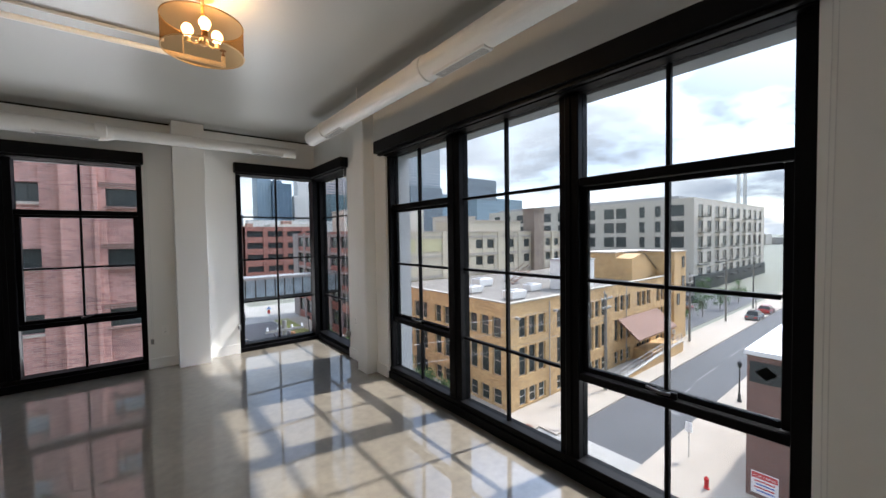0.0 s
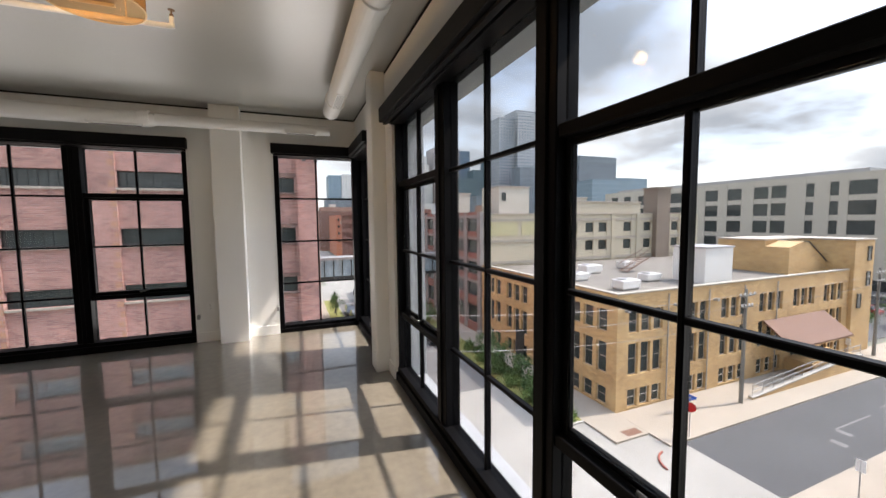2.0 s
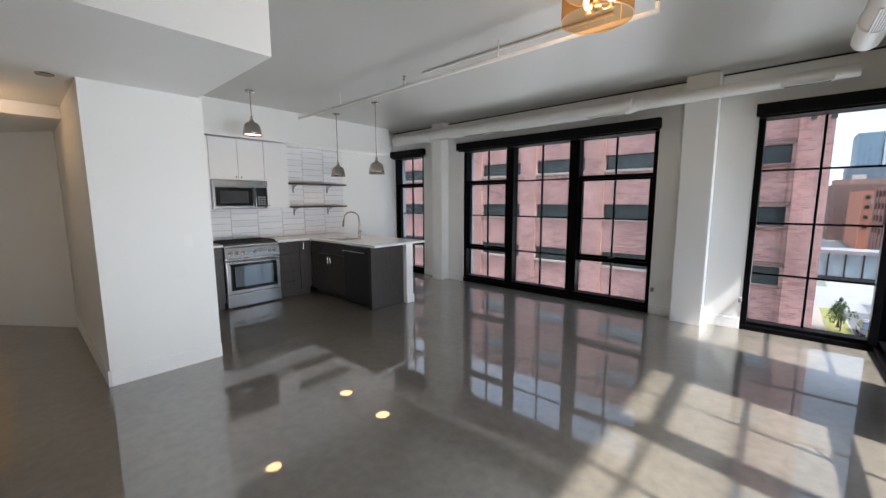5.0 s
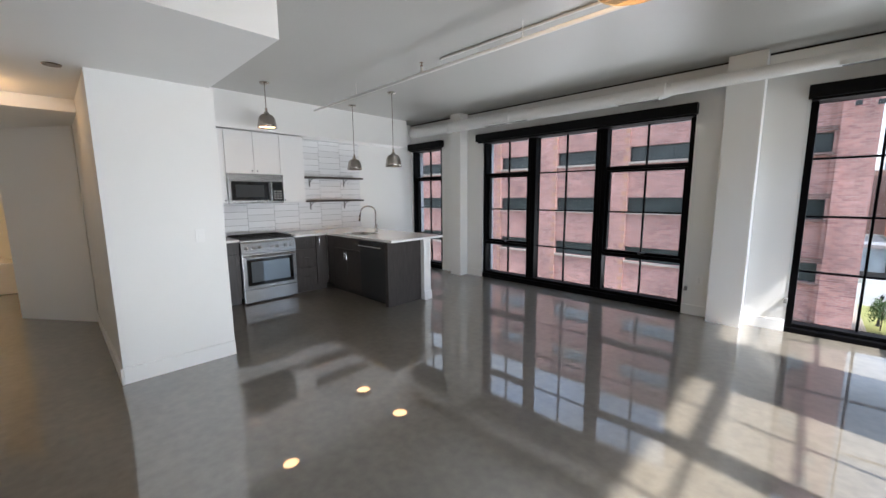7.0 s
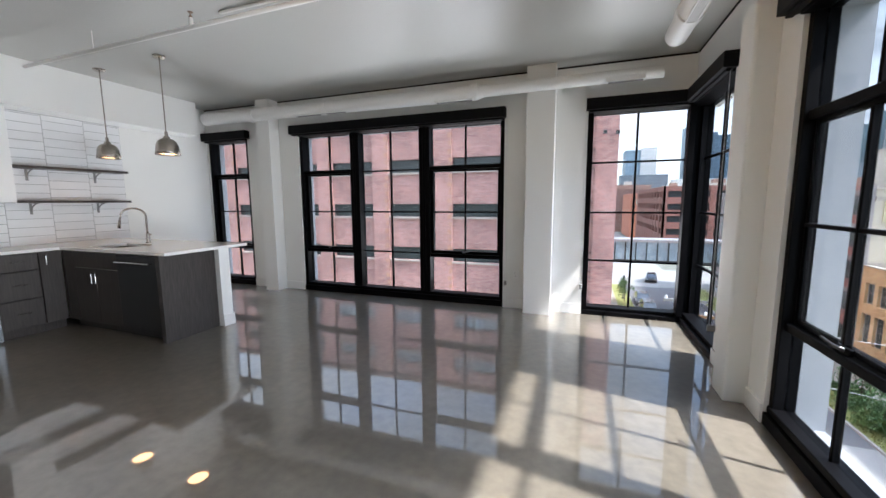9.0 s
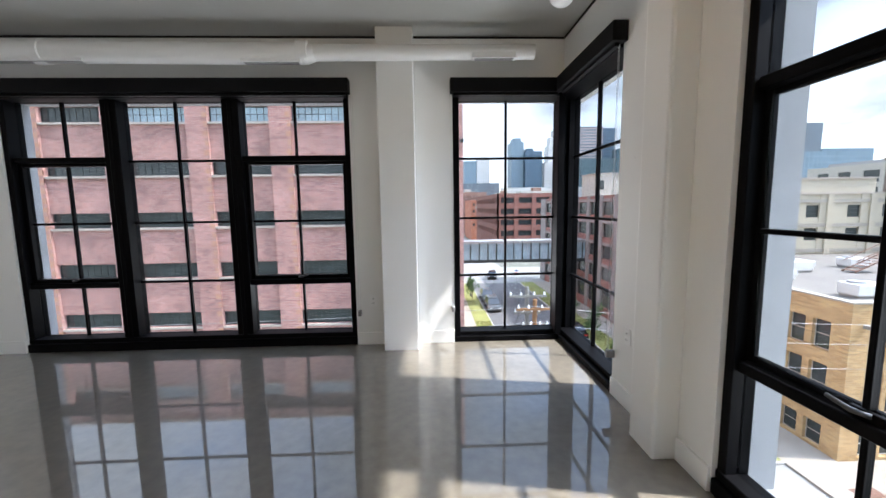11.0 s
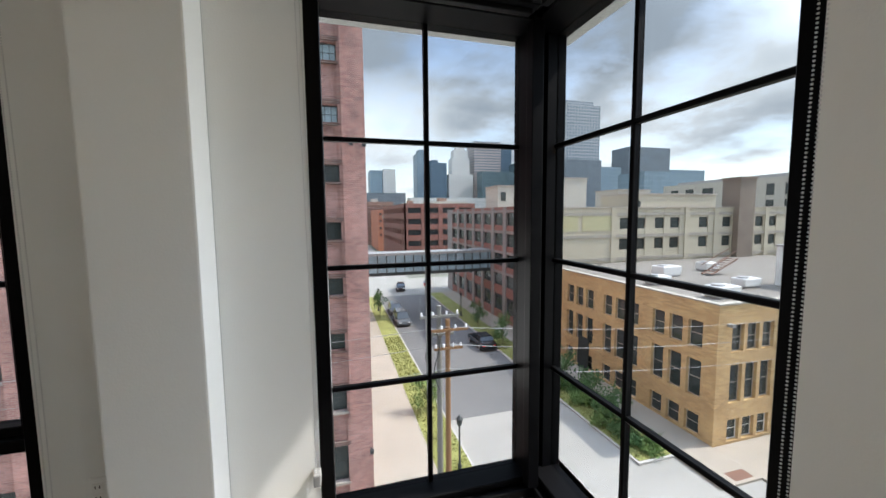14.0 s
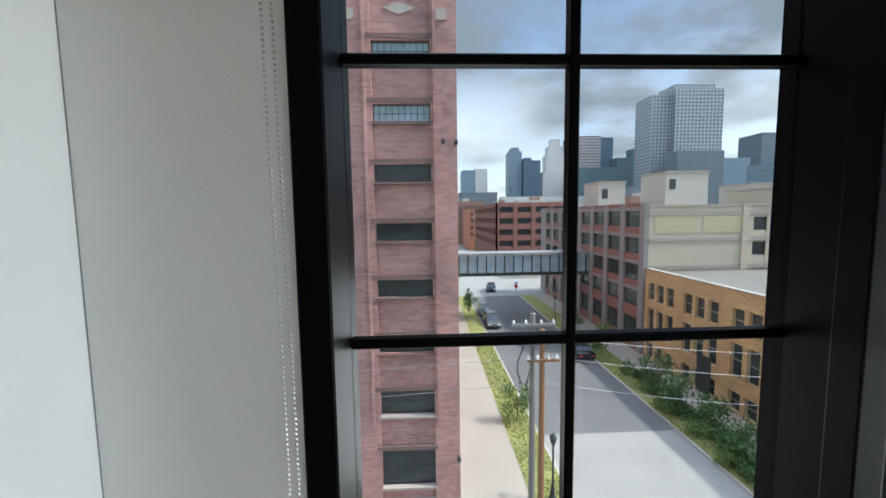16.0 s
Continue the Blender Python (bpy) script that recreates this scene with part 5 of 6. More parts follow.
part("shaft", boxes((55.3, 58.2, 42.9, 45.4, R, 6.1)), CHIMBRICK, ck)
part("cap", boxes((55.15, 58.35, 42.75, 45.55, 6.1, 6.4)), CHIMBRICK, ck)

# footbridge
fbr = thing("footbridge", "enclosed dark metal and glass footbridge over the street", "footbridge")
BY0, BY1, BZ0, BZ1 = 57.0, 60.0, -6.95, -3.75
part("deck", boxes((3.38, FX0, BY0, BY1, BZ0, BZ0 + 0.45)), STEELFRAME, fbr)
part("roof", boxes((3.38, FX0, BY0 - 0.1, BY1 + 0.1, BZ1 - 0.35, BZ1)), GALV, fbr)
part("glass_side", boxes((3.38, FX0, BY0 + 0.1, BY0 + 0.14, BZ0 + 0.45, BZ1 - 0.35)), SKYTONEGLASS, fbr)
for k in range(17):
    x = 3.6 + k * 1.28
    part("post", boxes((x - 0.07, x + 0.07, BY0, BY0 + 0.12, BZ0 + 0.45, BZ1 - 0.35)), STEELFRAME, fbr)

# white apartment block with balconies
ap = thing("apartment_building", "off-white six-storey apartment block with dark windows and balconies", "building")
AX, AY, AT = 112.0, 36.4, 10.7
aw, as_ = west_face(AX), south_face(AY)
arow = [(6.05 - 4.22 * k, 9.05 - 4.22 * k) for k in range(5)]
acol = [(38.7, 43.0), (44.5, 46.0), (48.7, 50.2), (53.9, 57.0), (57.6, 60.8), (63.6, 67.1), (69.5, 73.0), (75.4, 77.4), (80.1, 84.4), (87.0, 89.0), (92.0, 95.6), (98.5, 101.5), (104, 107)]
facade(ap, aw, acol, arow, AY, 110, R, AT, 0.5, WHITEREND, WHITEREND, 0.05)
for a, b in acol:
    for r0, r1 in arow:
        facade_window(ap, aw[2], a, 0.2, r0, b - a, r1 - r0, 2 if b - a > 2.2 else 1, 1, 0.1)
asc = [(115.0 + 6.6 * k, 118.4 + 6.6 * k) for k in range(10)]
facade(ap, as_, asc, arow, AX + 0.5, 182, R, AT, 0.5, WHITEREND, WHITEREND, 0.05)
for i, (a, b) in enumerate(asc):
    for r0, r1 in arow:
        facade_window(ap, as_[2], a, 0.2, r0, b - a, r1 - r0, 2, 1, 0.1)
        if i % 2 == 0:
            bl = part("balcony", boxes((a - 0.5, b + 0.5, AY - 1.5, AY, r0 - 0.35, r0 - 0.15), (a - 0.5, b + 0.5, AY - 1.5, AY - 1.45, r0 + 0.75, r0 + 0.82)), STEELFRAME, ap)
            part("balusters", boxes(*[(a - 0.5 + 0.45 * k, a - 0.46 + 0.45 * k, AY - 1.5, AY - 1.46, r0 - 0.15, r0 + 0.75) for k in range(9)]), STEELFRAME, bl)
part("core", boxes((AX + 0.6, 182, AY + 0.6, 110, R, AT - 0.4)), FRAMEGREY, ap)
part("roofline", boxes((AX + 4, 165, AY + 5, 108, AT - 0.3, AT + 1.1)), GALV, ap)
# Podium coloured dark to stand for the shade along the block's foot.
part("podium", boxes((AX - 0.4, 182, AY - 0.4, AY, R, G + 4.0), (AX - 0.4, AX, AY, 110, R, G + 2.0)), STEELFRAME, ap)

# small brown brick building with a letting sign
sb = thing("small_brick_building", "low brown brick building with a white coping and a diamond ornament", "building")
SBX, SBY, SBT = 27.6, 6.15, -5.45
part("wall", boxes((SBX, SBX + 18, -20, SBY, R, SBT)), BRICK2, sb)
part("coping", boxes((SBX - 0.12, SBX + 18, -20, SBY + 0.12, SBT, SBT + 0.25)), SIGNWHITE, sb)
part("recess_frame", boxes((SBX - 0.03, SBX, 4.53, 6.03, -7.0, -5.8)), STEELFRAME, sb)
bm = bmesh.new()
v = [bm.verts.new(p) for p in ((SBX - 0.04, 5.28, -6.8), (SBX - 0.04, 5.78, -6.4), (SBX - 0.04, 5.28, -6.0), (SBX - 0.04, 4.78, -6.4))]
bmesh.ops.solidify(bm, geom=[bm.faces.new(v)], thickness=0.02)
part("diamond", bm, STONE, sb)
ls = thing("letting_sign", "white letting board with red lettering on the brick wall", "sign")
part("board", boxes((SBX - 0.05, SBX - 0.004, 4.7, 5.9, -13.35, -12.1)), SIGNWHITE, ls)
part("header", boxes((SBX - 0.056, SBX - 0.051, 4.73, 5.87, -12.46, -12.14)), REDPAINT, ls)
tcv = bpy.data.curves.new("sign_text", "FONT")
tcv.body, tcv.size, tcv.align_x = "FOR LEASE", 0.21, "CENTER"
tob = bpy.data.objects.new("sign_text", tcv)
scene.collection.objects.link(tob)
dg = bpy.context.evaluated_depsgraph_get()
dg.update()
tme = bpy.data.meshes.new_from_object(tob.evaluated_get(dg))
bpy.data.objects.remove(tob)
tme.materials.clear()
tme.materials.append(SIGNWHITE)
lt = new("lettering", tme)
lt.parent = ls
lt.matrix_basis = pose(SBX - 0.06, 5.3, -12.38, 90, 0, -90)
for k in range(4):
    part("text_line", boxes((SBX - 0.056, SBX - 0.051, 4.85, 5.75 - 0.1 * (k % 2), -12.65 - k * 0.18, -12.58 - k * 0.18)), BLUEPAINT if k % 2 else REDPAINT, ls)

# mid distance: parking block, orange building
pk = thing("parking_building", "red brick parking building with open dark bays", "building")
pf = south_face(112.0)
prow2 = [(2.2, 3.8), (-1.0, 0.6), (-4.2, -2.6), (-7.4, -5.8)]
facade(pk, pf, [(22.4 + 5.2 * k, 26.4 + 5.2 * k) for k in range(4)], prow2, 21.4, 43, R, 5.0, 0.5, REDPANEL, REDPANEL, 0.1)
pw = west_face(21.4)
facade(pk, pw, [(113 + 4.5 * k, 116.4 + 4.5 * k) for k in range(10)], prow2, 112, 160, R, 5.0, 0.5, REDPANEL, REDPANEL, 0.1)
# One solid dark block stands for the shade inside the open bays.
part("dark_decks", boxes((22.0, 42.5, 112.6, 159, R, 4.6)), STEELFRAME, pk)
og = thing("orange_building", "orange-red painted brick building", "building")
ORANGE = material("orange_brick_paint", (0.48, 0.19, 0.12), 0.9, vary=0.1, scale=0.4)
part("wall", boxes((20.3, 31.0, 170, 200, R, 4.2)), ORANGE, og)
for k in range(4):
    for j in range(4):
        part("window", boxes((21.0 + 2.6 * k, 22.0 + 2.6 * k, 169.9, 170, 1.7 - 3 * j, 2.8 - 3 * j)), FACEGLASS, og)
part("painted_disc", tube(bmesh.new(), ((23.6, 169.95, 1.0), (23.6, 169.88, 1.0)), 1.5, 24), STONE, og)
dkb = thing("dark_brick_building", "dark brown brick building behind the orange one", "building")
part("wall", boxes((16, 36, 205, 230, R, 7.0)), BRICK2, dkb)


# ---- skyline ----
def tower_material(name, wall, glass, w, h, gap):
    m = masonry(name, glass, tuple(c * 0.8 for c in glass), wall, w, h, gap, offset=0.0, bump=0.0, stain=0.1)
    m.node_tree.nodes["Principled BSDF"].inputs["Roughness"].default_value = 0.5
    return m


T1 = tower_material("tower_pale_grid", (0.36, 0.38, 0.40), (0.13, 0.17, 0.21), 3.2, 3.0, 0.7)
T2 = tower_material("tower_blue_glass", (0.24, 0.31, 0.36), (0.17, 0.25, 0.31), 2.5, 3.4, 0.3)
T3 = tower_material("tower_dark_blue", (0.11, 0.17, 0.23), (0.07, 0.12, 0.17), 2.5, 3.4, 0.3)
# Cream and striped towers: distance haze is put into these paler colours.
T4 = tower_material("tower_cream", (0.60, 0.59, 0.56), (0.42, 0.45, 0.48), 2.6, 3.2, 0.9)
T5 = tower_material("tower_striped", (0.42, 0.36, 0.34), (0.20, 0.22, 0.26), 90.0, 3.0, 0.9)
T6 = tower_material("tower_grey", (0.18, 0.21, 0.24), (0.15, 0.185, 0.215), 4.0, 3.6, 0.2)
T7 = tower_material("tower_teal_glass", (0.14, 0.205, 0.23), (0.10, 0.16, 0.185), 3.0, 3.6, 0.25)


def tower(x0, x1, y0, depth, top, mat, crown=()):
    t = thing("tower", {"tower_pale_grid": "tall pale tower with a window grid", "tower_blue_glass": "blue glass office tower", "tower_dark_blue": "dark blue glass tower",
                        "tower_cream": "cream stone stepped tower", "tower_striped": "pinkish tower with dark window bands", "tower_grey": "grey blank-sided tower",
                        "tower_teal_glass": "dark teal glass office block"}[mat.name] + " on the skyline", "tower", "skyline")
    part("shaft", boxes((x0, x1, y0, y0 + depth, R, top)), mat, t)
    for a, b, z in crown:
        part("crown", boxes((x0 + (x1 - x0) * a, x0 + (x1 - x0) * b, y0 + depth * 0.1, y0 + depth * 0.9, top, z)), mat, t)


tower(39.5, 52, 400, 25, 48, T2)
tower(53, 66, 404, 25, 50, T4)
tower(34, 72, 380, 15, 24, T6)
tower(88.5, 101.3, 400, 20, 67, T2, ((0.2, 0.8, 71),))
tower(101.9, 119.8, 396, 20, 57, T3, ((0.1, 0.5, 60),))
tower(124, 152, 402, 20, 46, T4)
tower(129, 149.5, 406, 14, 64, T4)
tower(131.5, 148, 408, 11, 73, T4)
tower(135, 145, 410, 8, 81, T4)
tower(154.8, 186.7, 405, 25, 83, T5)
tower(187.2, 201.4, 408, 20, 82, T3)
tower(156, 205, 385, 15, 48, T7)
tower(196, 250, 388, 15, 58, T7, ((0.3, 0.95, 67),))
tower(196, 214, 331, 25, 102, T1)
tower(214.2, 256, 326, 28, 106, T1, ((0.0, 0.85, 110),))
tower(200, 238, 300, 15, 50, T6)
tower(240, 264, 305, 15, 45, T2)
tower(295, 348, 330, 25, 70, T6)
tower(349, 397, 330, 20, 48, T2)
tower(205, 240, 215, 25, 30, T2)
tower(70, 150, 350, 12, 18, T4)
tower(150, 215, 290, 12, 22, T6)
tower(420, 470, 250, 30, 14, T2)
tower(430, 520, 120, 30, 6, T6)
for y, top in ((73.0, 41.0), (69.6, 38.5)):
    sk = thing("smokestack", "tall thin pale smokestack on the skyline", "smokestack", "skyline")
    part("shaft", tube(bmesh.new(), ((300, y, R), (300, y, top)), [1.3, 0.9], 14), T4, sk)
FILL = [material("city_block_%d" % k, c, 0.9, vary=0.1, scale=0.1) for k, c in enumerate(((0.42, 0.40, 0.36), (0.30, 0.18, 0.14), (0.34, 0.33, 0.32), (0.50, 0.47, 0.42)))]
rng = random.Random(5)
for k in range(34):
    x, y = rng.uniform(-10, 330), rng.uniform(210, 375)
    if x < 12 and y < 240:
        continue
    b = thing("city_block", "low distant city building on the skyline", "building", "distant blocks")
    w = rng.uniform(10, 28)
    top = rng.uniform(2, 12)
    part("walls", boxes((x, x + w, y, y + 14, R, top)), FILL[k % 4], b)
    part("roof_box", boxes((x + w * 0.3, x + w * 0.5, y + 3, y + 8, top, top + 2.2)), FILL[(k + 2) % 4], b)
for k in range(22):
    x, y = rng.uniform(240, 700), rng.uniform(-120, 200)
    b = thing("city_block", "low distant city building on the skyline", "building", "distant blocks")
    part("walls", boxes((x, x + 30, y, y + 16, R, rng.uniform(-8, 1.5))), FILL[k % 4], b)


# ---- plants, poles, cars ----
def tree(x, y, h, spread, seed, mat, name="tree", label="small young street tree with an uneven crown"):
    rg = random.Random(seed)
    t = thing(name, label, name.replace("_", " "), "planting")
    tr = bmesh.new()
    tube(tr, ((x, y, G - 0.05), (x + 0.05, y, G + h * 0.4), (x + 0.02, y + 0.05, G + h * 0.75)), [0.07 * h / 4, 0.05 * h / 4, 0.02], 8)
    lf = bmesh.new()
    for k in range(int(9 + spread * 4)):
        a, r, z = rg.uniform(0, 6.28), spread * math.sqrt(rg.random()), G + h * rg.uniform(0.28, 1.0)
        r *= 1.1 - 0.6 * abs((z - G) / h - 0.55)
        c = Vector((x + r * math.cos(a), y + r * math.sin(a), z))
        tube(tr, ((x, y, G + h * rg.uniform(0.25, 0.6)), c), [0.02, 0.008], 5)
        for j in range(60):
            p = c + Vector([rg.gauss(0, 0.2 * spread + 0.08) for _ in range(3)])
            s = rg.uniform(0.08, 0.17)
            q = Euler((rg.uniform(0, 6), rg.uniform(0, 6), rg.uniform(0, 6))).to_matrix()
            vs = [lf.verts.new(p + q @ Vector(o)) for o in ((-s, 0, 0), (0, -s * 0.45, 0.02), (s, 0, 0), (0, s * 0.45, 0.02))]
            lf.faces.new(vs)
    part("trunk", tr, BARK, t)
    cr = part("crown", lf, mat, t, "green leaves")


for k, (x, y, h, s, m) in enumerate(((20.4, 25.5, 2.6, 0.9, LEAF), (20.9, 29.0, 2.4, 0.9, LEAF), (20.4, 32.0, 2.8, 1.0, LEAF), (21.1, 35.5, 3.2, 1.1, LEAF),
                                     (20.2, 43.5, 3.4, 1.0, LEAF), (20.4, 52.0, 3.0, 0.9, LEAF), (8.2, 31.5, 2.6, 0.9, LEAF2), (8.2, 62.0, 3.4, 1.0, LEAF))):
    tree(x, y, h, s, k + 3, m)
for k in range(16):
    x, y = rng.uniform(19.6, 21.3), 22.3 + k * 1.1
    tree(x, y, rng.uniform(0.6, 1.1), rng.uniform(0.5, 0.8), 60 + k, LEAF if k % 3 else LEAF2, "shrub", "low green shrub in the planted verge")
gb = bmesh.new()
for k in range(9000):
    if k % 2:
        x, y = rng.uniform(19.2, 21.6), rng.uniform(21.9, 50)
    else:
        x, y = rng.uniform(7.2, 9.2), rng.uniform(23.1, 50)
    s, a = rng.uniform(0.05, 0.13), rng.uniform(0, 6.28)
    dx, dy = s * 0.5 * math.cos(a), s * 0.5 * math.sin(a)
    gb.faces.new([gb.verts.new(p) for p in ((x - dx, y - dy, G + 0.02), (x + dx, y + dy, G + 0.02), (x + dy, y - dx, G + 0.02 + s))])
tagged(part("grass_tufts", gb, GRASS), "rough grass tufts on the verges", "grass", kind="stuff")


def utility_pole(x, y, top, mat, label):
    p = thing("utility_pole", label, "utility pole", "utility poles")
    part("shaft", tube(bmesh.new(), ((x, y, G - 0.1), (x, y, top)), [0.16, 0.11], 14), mat, p)
    for z, w in ((top - 0.5, 1.0), (top - 1.4, 0.7)):
        part("crossarm", boxes((x - w, x + w, y - 0.17, y - 0.07, z - 0.06, z + 0.06)), mat, p)
        for u in (-0.9, -0.35, 0.35, 0.9):
            part("insulator", lathe(bmesh.new(), [(0.001, 0), (0.05, 0), (0.07, 0.05), (0.045, 0.08), (0.06, 0.13), (0.03, 0.18), (0.001, 0.19)], (x + w * u, y - 0.12, z + 0.06), 10), WHITEMETAL, p)
    part("cable_loop", tube(bmesh.new(), [(x - 0.6 + 0.15 * math.sin(k * 0.9), y - 0.2, top - 0.6 - 0.35 * k) for k in range(9)], 0.025, 6), CABLE, p)


utility_pole(6.82, 21.2, -3.5, WOODPOLE, "brown wooden utility pole with crossarms and insulators")
utility_pole(6.5, 21.6, -2.9, GREYPOLE, "weathered grey utility pole with crossarms")
utility_pole(35.4, 18.85, -4.2, GREYPOLE, "weathered grey utility pole beside the ramp")
utility_pole(78.0, 20.5, -2.8, GREYPOLE, "weathered grey utility pole along the side street")
utility_pole(95.0, 20.5, -2.8, GREYPOLE, "weathered grey utility pole along the side street")


def wire(p, q, sag, r=0.011):
    w = thing("overhead_wire", "thin overhead cable between poles", "cable", "overhead wires")
    p, q = Vector(p), Vector(q)
    part("strand", tube(bmesh.new(), [p.lerp(q, k / 14) - Vector((0, 0, sag * 4 * (k / 14) * (1 - k / 14))) for k in range(15)], r, 5), GALV, w)


for dz, sag in ((-0.35, 0.6), (-1.2, 0.8), (-2.4, 0.9)):
    wire((6.8, 21.1, -3.5 + dz), (35.4, 18.75, -4.2 + dz), sag)
    wire((6.8, 21.1, -3.5 + dz), (-40, 21.6, -3.5 + dz), sag)
wire((35.4, 18.75, -4.6), (78, 20.5, -3.2), 0.8)
wire((35.4, 18.75, -5.6), (78, 20.5, -4.2), 0.8)


def street_lamp(x, y, h=3.6):
    l = thing("street_lamp", "black cast iron street lamp with a lantern head", "street lamp", "street lamps")
    part("post", lathe(bmesh.new(), [(0.2, 0), (0.2, 0.15), (0.13, 0.25), (0.11, 0.7), (0.06, 0.8), (0.05, h - 0.6), (0.08, h - 0.55)], (x, y, G), 12), STEELFRAME, l)
    part("lantern", lathe(bmesh.new(), [(0.06, 0), (0.14, 0.1), (0.19, 0.4), (0.19, 0.42)], (x, y, G + h - 0.55), 8), FACEGLASS, l)
    part("cap", lathe(bmesh.new(), [(0.22, 0), (0.12, 0.12), (0.03, 0.2), (0.001, 0.28)], (x, y, G + h - 0.13), 8), STEELFRAME, l)


for x, y in ((8.25, 23.75), (8.2, 64.0), (41.9, 9.9), (19.7, 57.0), (90, 19)):
    street_lamp(x, y)


def sign_post(x, y, h, kind, label):
    s = thing("road_sign", label, "road sign", "road signs")
    part("post", tube(bmesh.new(), ((x, y, G - 0.05), (x, y, G + h)), 0.035, 8), GALV, s)
    if kind == "stop":
        bm = bmesh.new()
        n = [(0.37 * math.cos(math.pi / 8 + math.pi / 4 * k), 0.37 * math.sin(math.pi / 8 + math.pi / 4 * k)) for k in range(8)]
        d = Vector((-0.8, -0.6, 0))
        sd = Vector((0.6, -0.8, 0))
        f = bm.faces.new([bm.verts.new(Vector((x, y, G + h - 0.75)) + d * 0.05 + sd * a + Vector((0, 0, b))) for a, b in n])
        bmesh.ops.solidify(bm, geom=[f], thickness=0.02)
        part("plate", bm, REDPAINT, s, "red octagonal stop plate")
        part("street_name", boxes((x - 0.4, x + 0.4, y - 0.01, y + 0.01, G + h - 0.3, G + h - 0.1)), BLUEPAINT, s)
        part("street_name", boxes((x - 0.01, x + 0.01, y - 0.4, y + 0.4, G + h - 0.08, G + h + 0.12)), BLUEPAINT, s)
    else:
        part("plate", boxes((x - 0.03, x - 0.01, y - 0.2, y + 0.2, G + h - 0.65, G + h)), SIGNWHITE, s)


sign_post(26.8, 17.15, 2.9, "stop", "red stop sign with blue street name plates")
sign_post(29.0, 9.55, 2.4, "plate", "white parking sign on a post")
sign_post(54.5, 19.9, 2.6, "plate", "white parking sign on a post")
sign_post(18.0, 73.0, 2.8, "stop", "red stop sign by the far crossing")
hy = thing("fire_hydrant", "red cast iron fire hydrant on the pavement", "hydrant")
part("barrel", lathe(bmesh.new(), [(0.16, 0), (0.16, 0.06), (0.11, 0.08), (0.11, 0.5), (0.14, 0.52), (0.13, 0.6), (0.06, 0.68), (0.03, 0.74), (0.001, 0.75)], (26.27, 7.7, G), 14), REDPAINT, hy)
part("outlet_cap", tube(bmesh.new(), ((26.07, 7.7, G + 0.42), (26.47, 7.7, G + 0.42)), 0.06, 10), REDPAINT, hy)
wl_ = thing("painted_kerb", "low curved kerb painted dull red", "kerb")
bm = bmesh.new()
arc = [(24.0 + 1.6 * math.cos(a), 15.2 + 1.6 * math.sin(a), R + 0.06) for a in (radians(100 + 9 * k) for k in range(9))]
tube(bm, arc, 0.07, 6)
part("edge", bm, DULLRED, wl_)


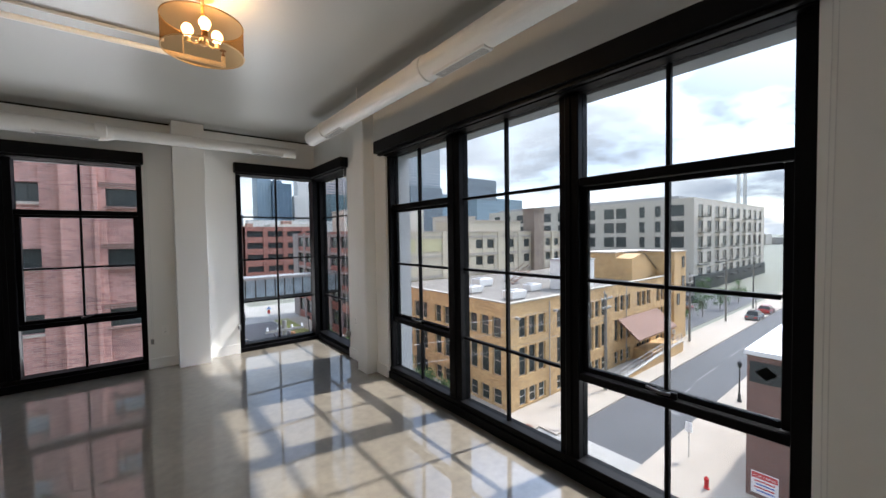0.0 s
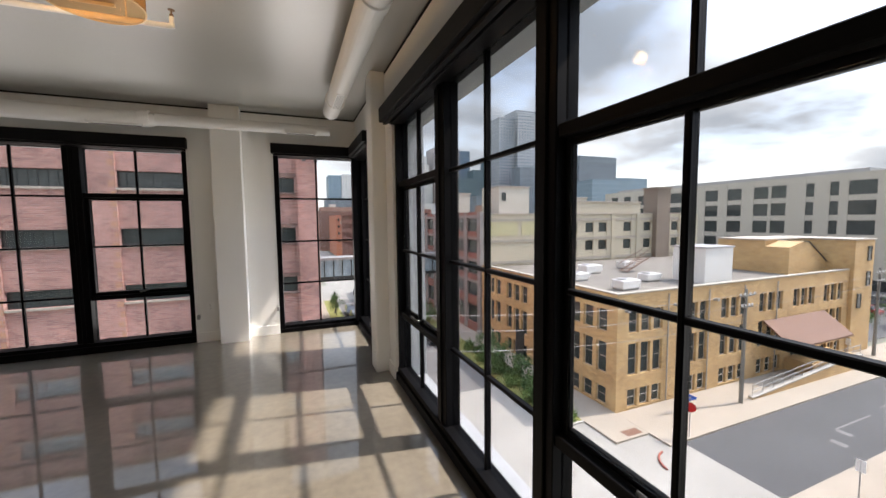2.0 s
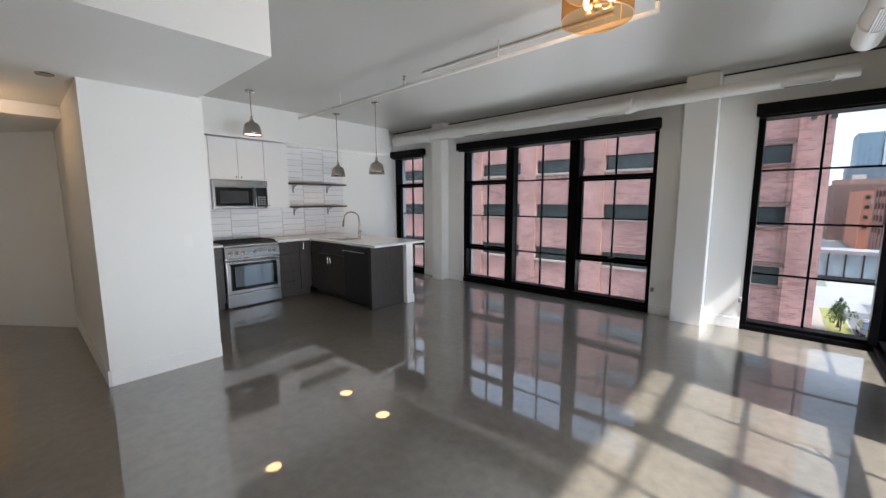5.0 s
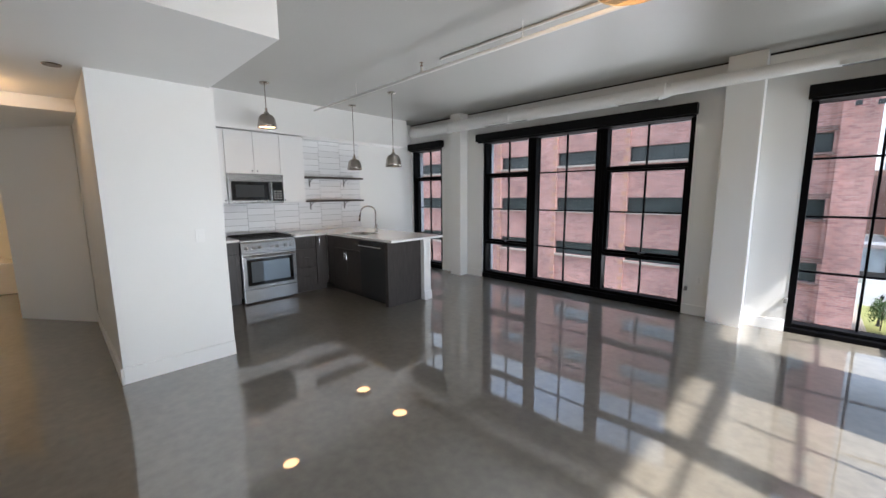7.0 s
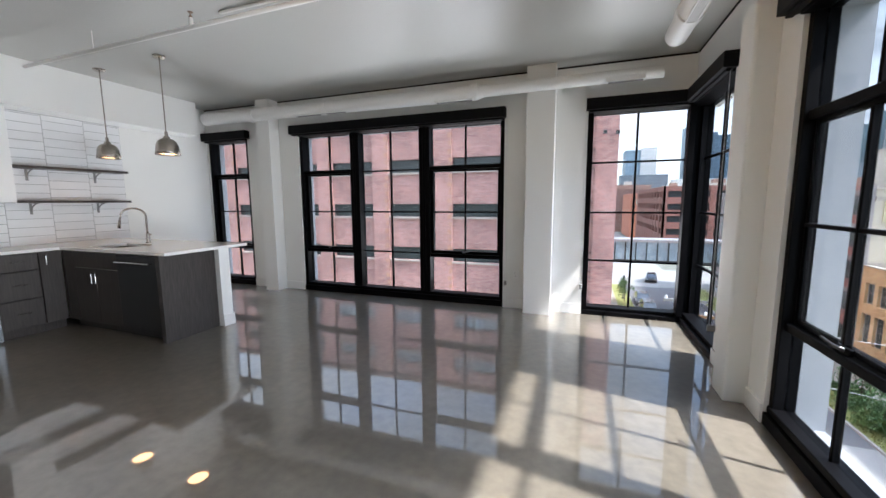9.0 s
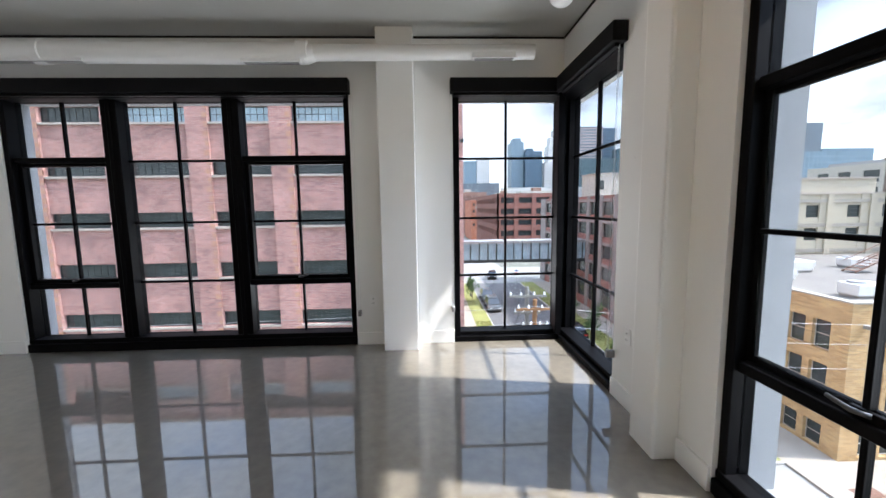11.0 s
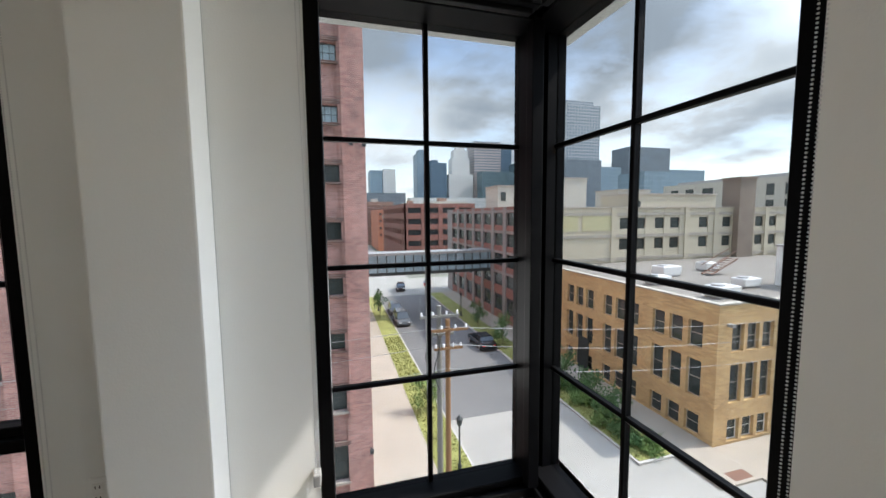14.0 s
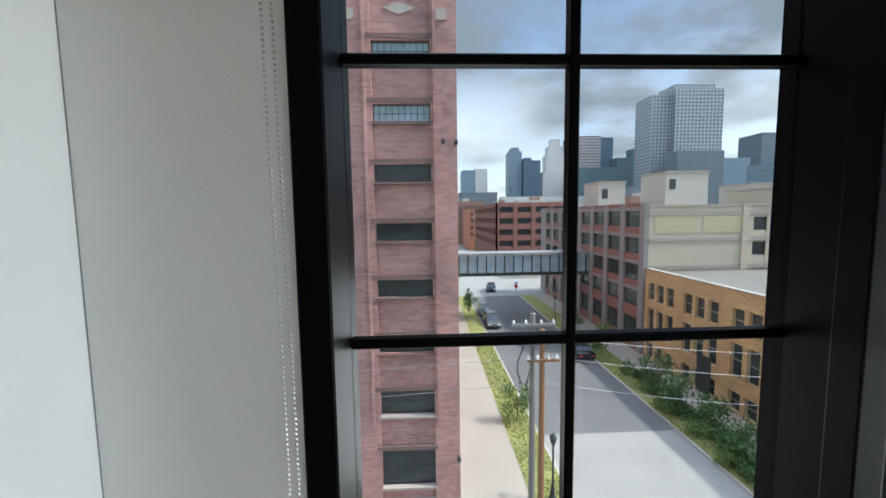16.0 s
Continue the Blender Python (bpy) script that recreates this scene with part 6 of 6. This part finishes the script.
def car(x, y, rz, paint, label, tall=1.45, length=4.6):
    c = thing("car", label, "car", "parked cars")
    c.matrix_world = pose(x, y, R, 0, 0, rz)
    L, W = length / 2, 0.92
    suv = tall > 1.6
    prof = [(-L, 0.35), (-L, 0.85), (-L + 0.15, 0.98), (-L * 0.62, 1.0), (-L * (0.9 if suv else 0.45), 1.02)]

    def shell(points, w0, w1, mat, name):
        bm = bmesh.new()
        a = [bm.verts.new((px, -w0 if pz < 1.0 else -w1, pz)) for px, pz in points]
        b = [bm.verts.new((px, w0 if pz < 1.0 else w1, pz)) for px, pz in points]
        n = len(points)
        bm.faces.new(a)
        bm.faces.new(b[::-1])
        for k in range(n):
            bm.faces.new((a[k], b[k], b[(k + 1) % n], a[(k + 1) % n]))
        bmesh.ops.recalc_face_normals(bm, faces=list(bm.faces))
        bmesh.ops.bevel(bm, geom=list(bm.edges), offset=0.05, segments=2, affect="EDGES", clamp_overlap=True)
        me = bpy.data.meshes.new(name)
        bm.to_mesh(me)
        bm.free()
        me.materials.append(mat)
        return again(name, me, Matrix(), c)

    shell([(-L, 0.3), (-L, 0.88), (-L + 0.9, 0.97), (L - 1.0, 0.97), (L - 0.05, 0.8), (L, 0.55), (L - 0.1, 0.3)], W, W, paint, "body")
    r0 = -L + 0.15 if suv else -L + 0.7
    shell([(r0, 0.97), (r0 + 0.25, tall - 0.04), (r0 + 0.5, tall), (L - 2.1, tall), (L - 1.75, tall - 0.06), (L - 1.0, 0.97)], W - 0.04, W - 0.22, CARGLASS, "cabin")
    bm = boxes((r0 + 0.35, L - 2.0, -W + 0.26, W - 0.26, tall - 0.03, tall + 0.03))
    me = bpy.data.meshes.new("roof")
    bm.to_mesh(me)
    bm.free()
    me.materials.append(paint)
    again("roof", me, Matrix(), c)
    for px in (-L + 0.85, L - 0.85):
        for sy in (-1, 1):
            bm = tube(bmesh.new(), ((0, -0.11, 0), (0, 0.11, 0)), 0.34, 20)
            me = bpy.data.meshes.new("wheel")
            bm.to_mesh(me)
            bm.free()
            me.materials.append(TYRE)
            w = again("wheel", me, Matrix.Translation((px, sy * (W - 0.1), 0.34)), c)
            bm = tube(bmesh.new(), ((0, sy * 0.1, 0), (0, sy * 0.125, 0)), 0.2, 14)
            me = bpy.data.meshes.new("rim")
            bm.to_mesh(me)
            bm.free()
            me.materials.append(GALV)
            again("rim", me, Matrix(), w)
    for sy in (-1, 1):
        for px, mt, nm in ((L - 0.06, SIGNWHITE, "headlight"), (-L - 0.01, REDPAINT, "tail_light")):
            bm = boxes((px, px + 0.07, sy * 0.62 - 0.18, sy * 0.62 + 0.18, 0.62, 0.76))
            me = bpy.data.meshes.new(nm)
            bm.to_mesh(me)
            bm.free()
            me.materials.append(mt)
            again(nm, me, Matrix(), c)


CARBLACK = material("black_car_paint", (0.015, 0.016, 0.02), 0.2, spec=0.6, coat=0.6, vary=0.02)
CARGREY = material("grey_car_paint", (0.12, 0.13, 0.14), 0.25, spec=0.6, coat=0.6, vary=0.02)
CARRED = material("red_car_paint", (0.3, 0.02, 0.02), 0.25, spec=0.6, coat=0.6, vary=0.02)
car(10.6, 56.5, -90, CARGREY, "dark grey sport utility car parked at the kerb", 1.75, 4.8)
car(10.6, 62.5, -90, CARGREY, "grey car parked at the kerb", 1.6, 4.6)
car(14.6, 80.5, -100, CARBLACK, "black saloon car on the crossing", 1.45, 4.6)
car(18.0, 44.5, 90, CARBLACK, "black saloon car parked at the kerb", 1.45, 4.7)
car(84.0, 17.9, 0, CARGREY, "grey car parked on the side street", 1.6, 4.6)
car(92.0, 17.9, 0, CARRED, "red car parked on the side street", 1.5, 4.6)
for x, y, h, s in ((70, 24.5, 3.6, 1.2), (79, 24.2, 4.2, 1.4), (90, 24.6, 3.8, 1.3), (101, 24.3, 4.4, 1.5), (108, 33.0, 4.0, 1.3)):
    tree(x, y, h, s, int(x), LEAF)
car(73.5, 30.0, 90, CARBLACK, "black car parked in the yard", 1.5, 4.6)
car(77.0, 30.2, 90, CARGREY, "grey car parked in the yard", 1.65, 4.6)
car(84.5, 30.0, 90, CARRED, "red car parked in the yard", 1.5, 4.6)
car(95.0, 32.0, 90, CARGREY, "grey car parked in the yard", 1.5, 4.6)
utility_pole(60.0, 19.9, -4.0, GREYPOLE, "weathered grey utility pole along the side street")
